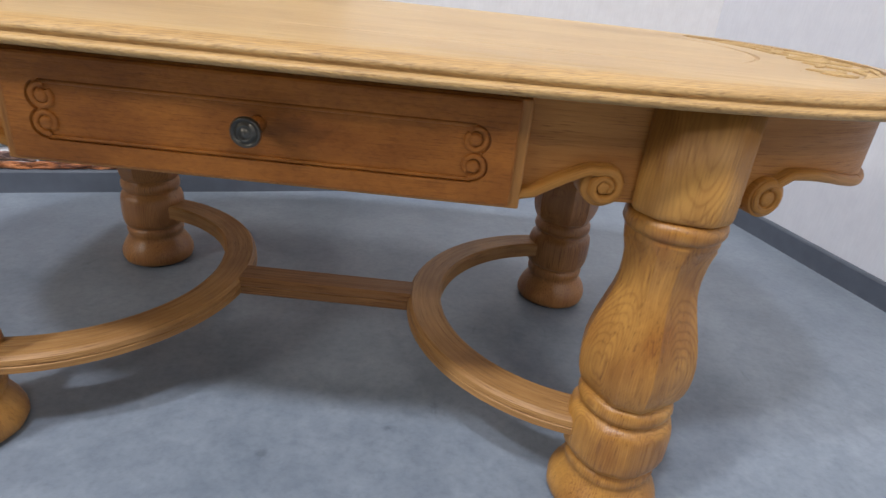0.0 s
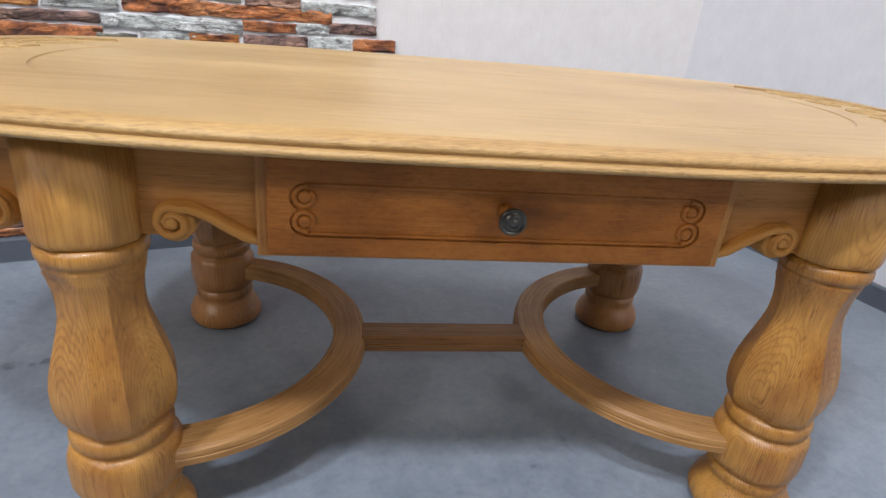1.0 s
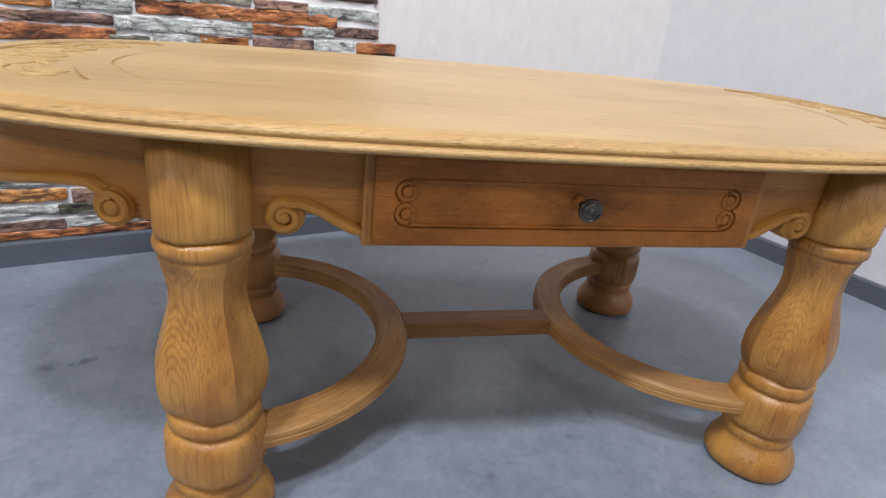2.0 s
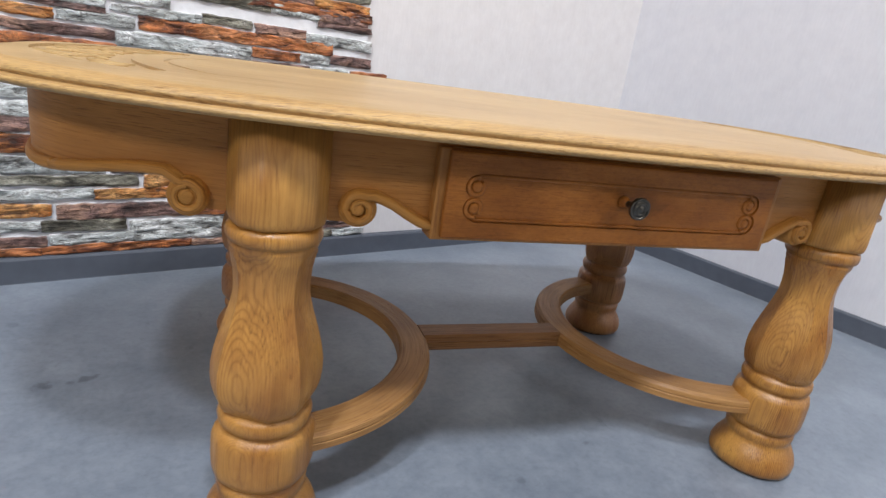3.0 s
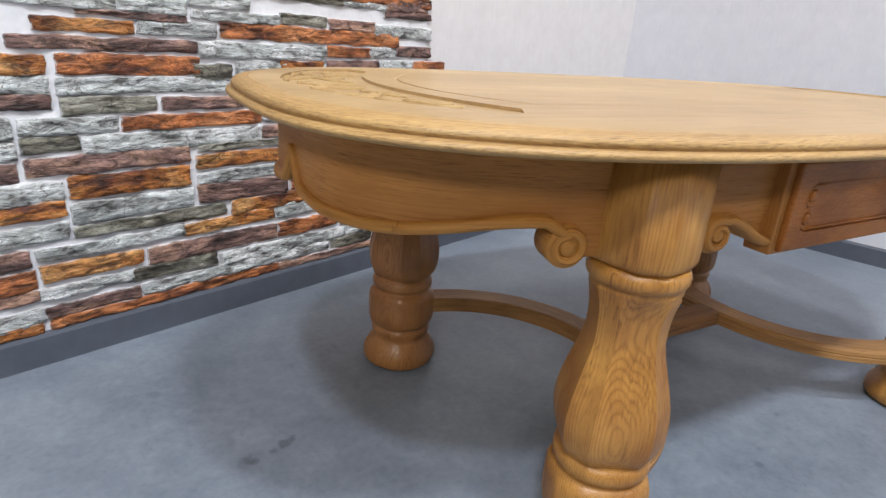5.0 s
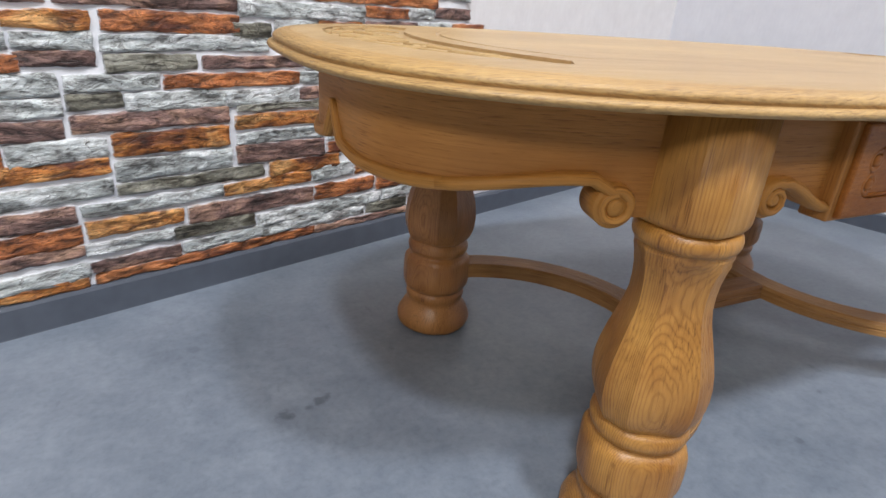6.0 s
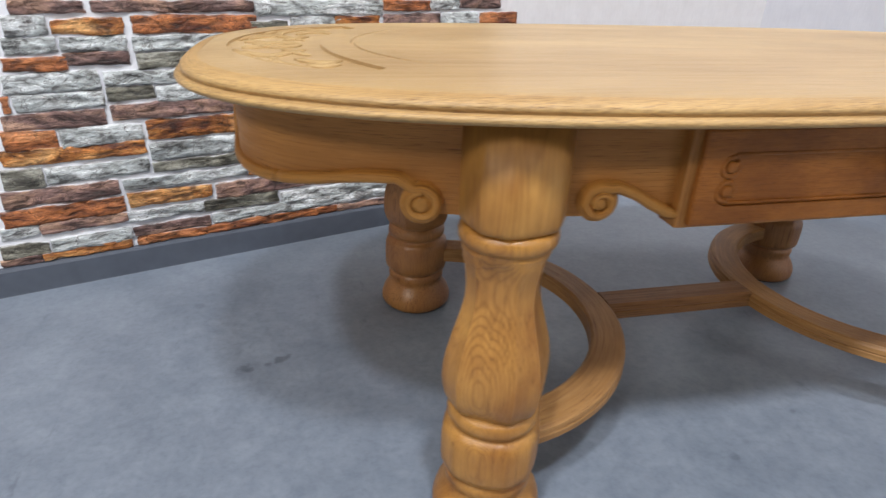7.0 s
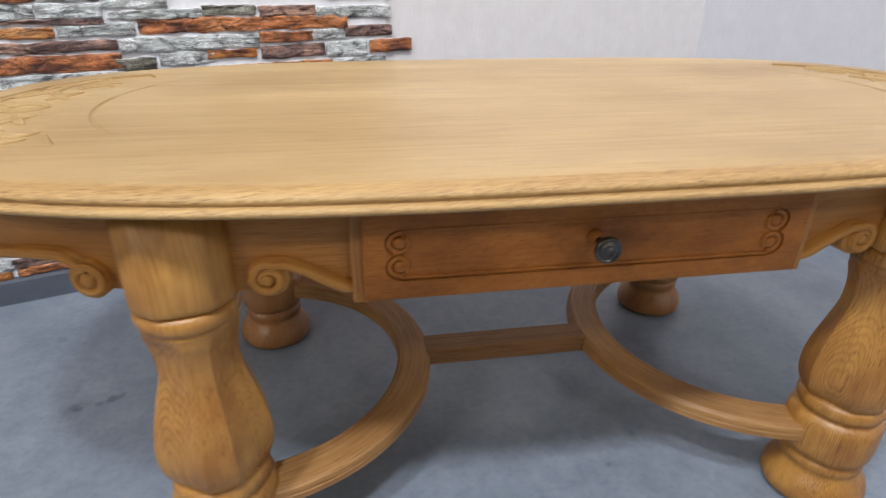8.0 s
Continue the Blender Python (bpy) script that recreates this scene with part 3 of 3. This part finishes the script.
def ridged(profile, low, high, n=72):
    """The skin of a leg, with crisp ridges between its faces from low to high."""
    bm = loft([leg_ring(r, z, n) for z, r in profile])
    bm.verts.ensure_lookup_table()
    bm.verts.index_update()
    for e in bm.edges:
        a, b = e.verts[0].index, e.verts[1].index
        if a % n == b % n and (a % n) % 18 in (6, 12) and low < min(v.co.z for v in e.verts) and max(v.co.z for v in e.verts) < high:
            e.smooth = False
    return bm


for lx, ly, facing, twist in LEGS:
    leg = part("leg", ridged(LEG_PROFILE + LEG_FOOT, 0.170, 0.349), OAK_LEG if ly < 0 else OAK_LEG_SHADED, table, "turned and chamfered oak baluster leg")
    block = part("leg_block", loft([leg_ring(r, z) for z, r in LEG_BLOCK]), OAK_BLOCK, leg, "chamfered oak block set into the apron")
    block.rotation_euler = (0, 0, radians(twist))
    glide = part("felt_glide", disc_stack([(0.055, 0.0), (0.055, 0.0027)]), GLIDE, leg, "dark felt pad under the foot")
    leg.location, leg.rotation_euler = (lx, ly, 0), (0, 0, radians(facing))

# stretcher: two half-round arms and a straight bar
ARM = [(-0.026, 0.105), (0.020, 0.105), (0.024, 0.1085), (0.024, 0.1195), (0.0226, 0.1208), (0.0226, 0.1220), (0.0237, 0.1236), (0.0225, 0.1320), (0.018, 0.1380), (-0.022, 0.1380), (-0.026, 0.134)]
ARM = [(d, 0.0970 + (z - 0.105) * 0.74) for d, z in ARM]


def arm(cx, cy, radius, sign, a0, a1):
    rings = []
    for i in range(57):
        w = radians(a0 + (a1 - a0) * i / 56)
        rings.append([Vector((cx + sign * (radius - 0.024 + d) * math.cos(w), cy + (radius - 0.024 + d) * math.sin(w), z)) for d, z in ARM])
    return part("stretcher_arm", loft(rings), OAK_STRETCHER, table, "half-round oak stretcher arm with a moulded edge", False)


arm(-LEG_X, 0.0, 0.2685, 1, -84, 84)
arm(LEG_X, 0.0, 0.2685, -1, -84, 84)
BAR = [(-0.023, 0.0960), (-0.025, 0.0985), (-0.025, 0.1085), (-0.0234, 0.1098), (-0.0234, 0.1106), (-0.0245, 0.1122), (-0.0235, 0.1186), (-0.019, 0.1225), (0.019, 0.1225), (0.024, 0.1186), (0.024, 0.0960)]
rings = [[Vector((x, d, z)) for d, z in BAR] for x in (-0.130, 0.130)]
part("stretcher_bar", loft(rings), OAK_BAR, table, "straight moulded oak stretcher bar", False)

# apron: one line round the table, looked up by its length
AP_A, AP_B, AP_N, AP_X, AP_Y = 0.656, 0.2705, 3.0, 0.0, 0.0
LINE = [oval(AP_A, AP_B, AP_N, i / 2400, AP_X, AP_Y) for i in range(2401)]
RUN = [0.0]
for a, b in zip(LINE, LINE[1:]):
    RUN.append(RUN[-1] + (b - a).length)


def apron_at(run):
    run %= RUN[-1]
    i = min(int(np.searchsorted(RUN, run)), 2399)
    p, q = LINE[max(i - 1, 0)], LINE[i + 1]
    t = (q - p).normalized()
    return LINE[i], t, Vector((t.y, -t.x, 0))


def run_of(x, front):
    """The length along the apron's line at which it passes x, in front or behind."""
    found = [i for i in range(2400) if (LINE[i].y < AP_Y) == front and (LINE[i].x - x) * (LINE[i + 1].x - x) <= 0]
    return RUN[found[0]]


def smooth(v):
    v = min(1, max(0, v))
    return v * v * (3 - 2 * v)


SCROLL_R = 0.0218
IN_X, OUT_X = 0.3125, 0.4765
IN_Z, OUT_Z = 0.4010, 0.3970


def apron_low(p):
    """The height of the apron's lower edge at a point of its line."""
    x, y = abs(p.x - AP_X), abs(p.y - AP_Y)
    if x < 0.229:
        return 0.4025
    if x < IN_X - 0.006:
        return 0.3840 + 0.024 * smooth((x - 0.232) / 0.068)
    if x < OUT_X + 0.006:
        return 0.3850
    low = 0.4140 - 0.019 * smooth((x - OUT_X - 0.03) / 0.13)
    return low + 0.010 * smooth((0.085 - y) / 0.085) + 0.034 * max(0.0, (0.026 - y) / 0.026) ** 1.2 if x > 0.5 else low


rings = []
for i in range(700):
    p, t, o = apron_at(RUN[-1] * i / 700)
    z = apron_low(p)
    rings.append([p + Vector((0, 0, 0.4862)), p + Vector((0, 0, z)), p - o * 0.022 + Vector((0, 0, z)), p - o * 0.022 + Vector((0, 0, 0.4862))])
apron = part("apron", loft(rings, loop=True), OAK_APRON, table, "curved oak apron with a shaped lower edge", False)


def on_apron(path, width, depth, name, label, base=0.002):
    """A raised half-round band on the apron's face; path: pairs of length and height."""
    pts, outs = [], []
    for run, z in path:
        p, t, o = apron_at(run)
        pts.append(p + Vector((0, 0, z)))
        outs.append(o)
    return part(name, ribbon(pts, outs, width, depth, base, 9), OAK_CARVED, apron, label)


def spiral(centre, height, way, turns=1.45, start=115, least=0.0043, size=SCROLL_R):
    """A volute as pairs of length and height, beginning over its top and winding in; way: 1 or -1 along the apron."""
    out = []
    for i in range(46):
        k = i / 45
        w = radians(start - 360 * turns * k)
        r = least + (size - 0.0058 - least) * (1 - k) ** 0.75
        out.append((centre + way * r * math.cos(w), height + r * math.sin(w)))
    return out


def volute(x, front, inner):
    centre = run_of(x, front)
    toward_leg = 1 if (apron_at(centre + 0.01)[0] - apron_at(centre)[0]).x * (x - AP_X) > 0 else -1
    if not inner:
        toward_leg = -toward_leg
    height = IN_Z if inner else OUT_Z
    line = spiral(centre, height, toward_leg) if inner else spiral(centre, height, toward_leg, 1.08, 115, 0.0110, 0.0205)
    if inner:
        lead = [(centre - toward_leg * d, z) for d, z in ((0.080, 0.3880), (0.066, 0.3912), (0.050, 0.3995), (0.036, 0.4080), (0.024, 0.4135), (0.016, 0.4165))]
    else:
        lead = [(centre - toward_leg * d, apron_low(apron_at(centre - toward_leg * d)[0]) + 0.0060) for d in (0.155, 0.140, 0.125, 0.110, 0.095, 0.080, 0.065, 0.050, 0.036, 0.022)]
    path = lead + line
    widths = [0.0122 if i < len(lead) else 0.0122 - (0.0052 if inner else 0.003) * (i - len(lead)) / 45 for i in range(len(path))]
    depths = [0.0125 if inner or i >= len(lead) else 0.0062 + 0.0063 * smooth(i / (len(lead) - 1)) for i in range(len(path))]
    on_apron(path, widths, depths, "scroll", "carved oak volute")
    p, t, o = apron_at(centre)
    rot = Matrix((( t.x, 0, o.x, p.x), (t.y, 0, o.y, p.y), (0, 1, 0, height), (0, 0, 0, 1)))
    rise = 0.0 if inner else 0.0035
    bm = disc_stack([(0.0200, -0.022), (0.0200, 0.0035 + rise), (0.0188, 0.0050 + rise)])
    bm.transform(rot)
    part("scroll_ground", bm, OAK_CARVED, apron)
    big = 1.0 if inner else 1.3
    bm = disc_stack([(0.0062 * big, 0.003), (0.0062 * big, 0.0095), (0.0050 * big, 0.0112), (0.002, 0.0116)], 20)
    bm.transform(rot)
    part("scroll_eye", bm, OAK_CARVED, apron)


for front in (True, False):
    for side in (-1, 1):
        volute(AP_X + side * IN_X, front, True)
        volute(AP_X + side * OUT_X, front, False)
for side in (-1, 1):
    a, b = run_of(AP_X + side * (OUT_X + 0.13), True), run_of(AP_X + side * (OUT_X + 0.13), False)
    if b < a and side > 0:
        b += RUN[-1]
    if side < 0 and b > a:
        a, b = b, a
    if abs(b - a) > RUN[-1] / 2:
        a, b = max(a, b), min(a, b) + RUN[-1]
    path = [(a + (b - a) * i / 90, 0) for i in range(91)]
    path = [(r, apron_low(apron_at(r)[0]) + 0.0062) for r, _ in path]
    on_apron(path, 0.0125, 0.0060, "bead", "half-round oak bead along the lower edge")

# drawer: a lipped front with a sunk panel, and its knob
DX0, DX1, DY, DZ0, DZ1 = -0.2357, 0.2357, -0.285, 0.3748, 0.4755
drawer = part("drawer", box(DX0, DX1, DY + 0.006, DY + 0.036, DZ0, DZ1, 0.002, 2), OAK_EDGE, table, "reddish oak drawer with a sunk carved panel, closed", False)
face = part("drawer_front", box(DX0 + 0.010, DX1 - 0.010, DY, DY + 0.008, DZ0 + 0.0035, DZ1 - 0.0012, 0.0028, 2), OAK_DRAWER, drawer, "", False)
PX0, PX1, PZ0, PZ1 = -0.1910, 0.1890, 0.3980, 0.4520
LOBE, LOW, HIGH, SUNK = 0.0139, 0.4130, 0.4370, 0.0036
cutters = [box(PX0, PX1, DY - 0.01, DY + SUNK, PZ0, PZ1)]
for px in (PX0, PX1):
    for pz in (LOW, HIGH):
        cutters.append(loft([[Vector((px + LOBE * math.cos(2 * math.pi * i / 28), y, pz + LOBE * math.sin(2 * math.pi * i / 28))) for i in range(28)] for y in (DY - 0.01, DY + SUNK)]))
cut(face, cutters)
finish(face, False)
UP = Vector((0, -1, 0))
for px, way in ((PX0, -1), (PX1, 1)):
    for pz, turn in ((LOW, -1), (HIGH, 1)):
        line = []
        for i in range(30):
            k = i / 29
            w = radians(105 - 330 * k)
            r = 0.0102 - 0.0034 * k * k
            line.append(Vector((px + way * r * math.cos(w), DY + SUNK, pz + turn * r * math.sin(w))))
        part("panel_scroll", ribbon(line, UP, 0.0054, 0.0030, 0.001), OAK_DRAWER, drawer)
        part("panel_eye", loft([[Vector((px + r * math.cos(2 * math.pi * i / 20), DY + y, pz + r * math.sin(2 * math.pi * i / 20))) for i in range(20)] for r, y in ((0.0062, 0.004), (0.0060, 0.0014), (0.0046, 0.0), (0.0026, -0.0006), (0.0008, -0.0008))]), OAK_DRAWER, drawer)
for z in (PZ0 + 0.0025, PZ1 - 0.0025):
    part("panel_bead", ribbon([Vector((PX0 + (PX1 - PX0) * i / 12, DY + SUNK, z)) for i in range(13)], UP, 0.0042, 0.0022, 0.001), OAK_DRAWER, drawer)
KX, KZ = -0.0022, 0.4312
KNOB = [(0.0080, 0.0035), (0.0042, -0.003), (0.0050, -0.013), (0.011, -0.0175), (0.0142, -0.0200), (0.0148, -0.0222), (0.0140, -0.0242), (0.0124, -0.0246), (0.0112, -0.0230), (0.0096, -0.0230),
        (0.0085, -0.0250), (0.0064, -0.0254), (0.0054, -0.0238), (0.0042, -0.0252), (0.001, -0.0260)]
rings = [[Vector((KX + 0.9 * r * math.cos(2 * math.pi * i / 32), DY + 1.25 * y, KZ + 0.9 * r * math.sin(2 * math.pi * i / 32))) for i in range(32)] for r, y in KNOB]
# Added boss, not a part of the drawer: it covers the stem's dark end.
boss = [(0.0078, 0.0040), (0.0074, 0.0010), (0.0062, -0.0022), (0.0052, -0.0050), (0.0042, -0.0062), (0.001, -0.0064)]
rings_boss = [[Vector((KX + r * math.cos(2 * math.pi * i / 24), DY + y, KZ + r * math.sin(2 * math.pi * i / 24))) for i in range(24)] for r, y in boss]
part("knob_boss", loft(rings_boss), OAK_DRAWER, drawer, "wood-coloured boss added to cover the knob's dark stem")
part("knob", loft(rings), PEWTER, drawer, "round pewter knob with concentric rings")

table.location = (0, 0.0145, 0)


# ---- stone cladding ----
bm = box(-6.0, 0.565, -0.004, -0.0005, 0.0565, CEIL - 0.001)
cladding = mesh_ob("stone_cladding", bm, GROUT, False)
cladding.matrix_world = WALL_M
tagged(cladding, "split-stone wall cladding in grey, rust and brown with white joints", "wall cladding", kind="structure")
COURSES = {
    "P": [(0.425, 0.572, 0.5924, 0.6041), (0.276, 0.396, 0.5599, 0.5768), (-0.189, -0.021, 0.5552, 0.5604), (0.464, 0.579, 0.5096, 0.5298), (-0.282, -0.007, 0.505, 0.5207), (-0.401, -0.295, 0.5026, 0.5213), (0.271, 0.412, 0.471, 0.4954), (-0.342, -0.239, 0.4173, 0.436), (-0.073, 0.123, 0.4097, 0.4275), (0.114, 0.161, 0.3494, 0.3695), (-0.285, -0.034, 0.3156, 0.3418), (-0.454, -0.297, 0.3101, 0.3372), (-0.022, 0.169, 0.2323, 0.2662), (-0.488, -0.301, 0.1714, 0.1996), (-0.122, 0.14, 0.1334, 0.1651), (-0.444, -0.297, 0.1136, 0.1314), (-0.29, -0.143, 0.0785, 0.0964), (0.143, 0.415, 0.0502, 0.0662), (-0.518, -0.454, 0.0573, 0.0709)],
    "G": [(-0.016, 0.096, 0.5808, 0.5987), (-0.011, 0.159, 0.56, 0.5726), (0.4, 0.576, 0.5499, 0.5711), (-0.101, 0.03, 0.5303, 0.5502), (0.389, 0.461, 0.5051, 0.5263), (-0.003, 0.268, 0.4971, 0.5213), (-0.415, -0.356, 0.4683, 0.4963), (0.419, 0.514, 0.467, 0.4978), (-0.341, -0.239, 0.4412, 0.4631), (-0.228, 0.05, 0.4391, 0.4601), (-0.423, -0.349, 0.4382, 0.4631), (-0.285, -0.149, 0.3796, 0.4005), (0.116, 0.161, 0.3769, 0.399), (-0.438, -0.295, 0.3737, 0.4038)],
    "G2": [(-0.203, -0.038, 0.3437, 0.371), (-0.035, 0.112, 0.3433, 0.3696), (-0.43, -0.294, 0.3434, 0.3684), (-0.375, -0.241, 0.2733, 0.3046), (-0.02, 0.169, 0.2714, 0.2905), (-0.232, -0.033, 0.2314, 0.264), (-0.412, -0.241, 0.2085, 0.2357), (0.141, 0.245, 0.1765, 0.2052), (-0.291, -0.055, 0.1781, 0.1949), (-0.505, -0.447, 0.1136, 0.1314), (-0.294, -0.152, 0.1112, 0.128), (0.013, 0.323, 0.1013, 0.1225), (-0.137, 0.276, 0.0788, 0.099), (-0.433, -0.295, 0.0738, 0.0968)],
    "O": [(-0.247, -0.109, 0.53, 0.5467), (0.159, 0.259, 0.4782, 0.4919), (-0.348, -0.24, 0.4683, 0.4923), (-0.021, 0.161, 0.3, 0.3232), (-0.231, -0.036, 0.2724, 0.3092), (-0.471, -0.241, 0.2485, 0.2735), (0.043, 0.206, 0.2013, 0.2289), (-0.053, 0.136, 0.1765, 0.1976), (-0.288, -0.132, 0.1416, 0.1668), (-0.452, -0.299, 0.0582, 0.0718)],
    "R": [(0.2, 0.571, 0.6173, 0.6342), (0.038, 0.468, 0.5301, 0.5565), (0.271, 0.386, 0.5049, 0.5229), (0.523, 0.629, 0.4714, 0.497), (-0.224, -0.005, 0.4684, 0.4967), (-0.431, -0.338, 0.4112, 0.4309), (-0.141, 0.113, 0.3782, 0.3992), (-0.447, -0.438, 0.3437, 0.3687), (-0.461, -0.382, 0.2728, 0.3082), (0.147, 0.302, 0.1337, 0.1635), (-0.496, -0.297, 0.1348, 0.1652), (-0.287, 0.143, 0.058, 0.0739)],
    "K": [(0.162, 0.267, 0.5626, 0.5784), (-0.015, 0.057, 0.4612, 0.4832), (-0.226, -0.084, 0.4077, 0.4318), (-0.286, -0.208, 0.3514, 0.3734), (-0.016, 0.161, 0.3327, 0.3411), (-0.233, 0.03, 0.206, 0.226), (-0.478, -0.418, 0.2052, 0.2407), (-0.15, 0.005, 0.1077, 0.1298), (0.285, 0.406, 0.0762, 0.0976), (-0.513, -0.439, 0.0739, 0.0969)],
}
rng = random.Random(7)


def stone_mesh(w, h, depth, seed, step=0.009, nz=7):
    """A split stone: wandering outline, steep shoulders and a face broken into ledges."""
    nx = max(4, round(w / step))
    low, high = noise.noise(Vector((seed, 1, 0))) * 0.006, noise.noise(Vector((seed, 2, 0))) * 0.006
    blunt = [0.04 + 0.16 * abs(noise.noise(Vector((seed, 3 + k, 0)))) for k in range(4)]
    bm = bmesh.new()
    smear = bm.verts.layers.float.new("smear")
    vs = []
    for j in range(nz + 1):
        row = []
        for i in range(nx + 1):
            u, v = i / nx, j / nz
            if 0 < j < nz:
                v = 0.07 + 0.86 * (j - 1) / (nz - 2)
            x = u * w - w / 2
            if 0 < i < nx:
                x = -w / 2 + 0.0022 + (w - 0.0044) * (i - 1) / (nx - 2)
            edge = i in (0, nx) or j in (0, nz)
            q = Vector((x * 26 + seed, v * 2.6 + seed * 0.7, seed))
            f = noise.fractal(q, 0.6, 2.1, 4)
            f = 0.5 * f + 0.5 * math.floor(f * 3.2) / 3.2
            d = depth * (0.12 if edge else 0.72 + 0.52 * f)
            a = Vector((x * 17 + seed, 0, seed))
            up = h / 2 + 0.0028 * noise.fractal(a, 0.7, 2, 3) + high * (u - 0.5)
            down = -h / 2 + 0.0028 * noise.fractal(a + Vector((0, 40, 0)), 0.7, 2, 3) + low * (u - 0.5)
            near, far_end = max(0.0, 1 - (x + w / 2) / 0.008) ** 2, max(0.0, 1 - (w / 2 - x) / 0.008) ** 2
            up -= h * (blunt[0] * near + blunt[1] * far_end)
            down += h * (blunt[2] * near + blunt[3] * far_end)
            x += 0.0030 * noise.noise(Vector((v * 2 + seed, u * 3, 5)))
            row.append(bm.verts.new((x, -d, down + (up - down) * v)))
            row[-1][smear] = 0.85 if edge else 0.24 if j in (1, nz - 1) or i in (1, nx - 1) else 0.0
        vs.append(row)
    for a, b in zip(vs, vs[1:]):
        for i in range(nx):
            bm.faces.new((a[i], a[i + 1], b[i + 1], b[i]))
    loop = vs[0] + [r[-1] for r in vs[1:-1]] + vs[-1][::-1] + [r[0] for r in vs[-2:0:-1]]
    back = [bm.verts.new((v.co.x, 0, v.co.z)) for v in loop]
    for i in range(len(loop)):
        j = (i + 1) % len(loop)
        bm.faces.new((loop[j], loop[i], back[i], back[j]))
    for v in back:
        v[smear] = 1.0
    return bm


def stone(u0, u1, z0, z1, tone, seed):
    label, material = STONES[tone]
    ob = part("stone", stone_mesh(u1 - u0 + 0.0046, z1 - z0 + 0.0060, 0.0074, seed), material, cladding, label)
    ob.location = ((u0 + u1) / 2, -0.0038, (z0 + z1) / 2)


count = 0
for tone, rows in COURSES.items():
    for u0, u1, z0, z1 in rows:
        stone(u0, u1, max(z0, 0.0592), max(z1, 0.070), tone[0], count * 3.7)
        count += 1


def fill_row(z0, z1, u0, u1, place):
    """Lays one course of stones of uneven length."""
    u = u0
    while u < u1 - 0.02:
        w = min(rng.uniform(0.07, 0.19), u1 - u)
        if u1 - u - w < 0.05:
            w = u1 - u
        place(u, u + w - 0.004, z0, z1, rng.choice("GGGPPRROKG"), rng.uniform(0, 900))
        u += w


def fill_rows(z0, z1, u0, u1, place):
    z = z0
    while z < z1 - 0.02:
        h = min(rng.uniform(0.024, 0.034), z1 - z)
        fill_row(z, z + h - 0.006, u0, u1, place)
        z += h


stone(0.066, 0.172, 0.4690, 0.4905, "G", 411.3)
fill_rows(0.405, 0.464, 0.130, 0.174, stone)
fill_rows(0.234, 0.466, 0.178, 0.565, stone)
for z0, z1, u0, u1 in ((0.176, 0.226, 0.252, 0.565), (0.132, 0.162, 0.310, 0.565), (0.103, 0.125, 0.332, 0.565), (0.082, 0.100, 0.415, 0.565), (0.0595, 0.075, 0.424, 0.607)):
    fill_row(z0, z1, u0, u1, stone)
fill_rows(0.606, 0.79, -0.006, 0.565, stone)
fill_rows(0.565, 0.79, -0.513, -0.018, stone)
fill_rows(0.062, 0.79, -0.862, -0.528, stone)

# courses out of reach of the near view, as one mesh for each tone
far = {}


def far_stone(u0, u1, z0, z1, tone, seed):
    bm = stone_mesh(u1 - u0 - 0.002, z1 - z0, 0.0075, seed, 0.04, 3)
    bm.transform(Matrix.Translation(((u0 + u1) / 2, -0.0038, (z0 + z1) / 2)))
    me = bpy.data.meshes.new("spare")
    bm.to_mesh(me)
    bm.free()
    far.setdefault(tone, bmesh.new()).from_mesh(me)
    bpy.data.meshes.remove(me)


fill_rows(0.062, CEIL - 0.02, -5.99, -0.866, far_stone)
fill_rows(0.795, CEIL - 0.02, -0.862, 0.565, far_stone)
for tone, bm in far.items():
    ob = part("stones", bm, STONES[tone][1], cladding, STONES[tone][0])
    tagged(ob, kind="stuff")
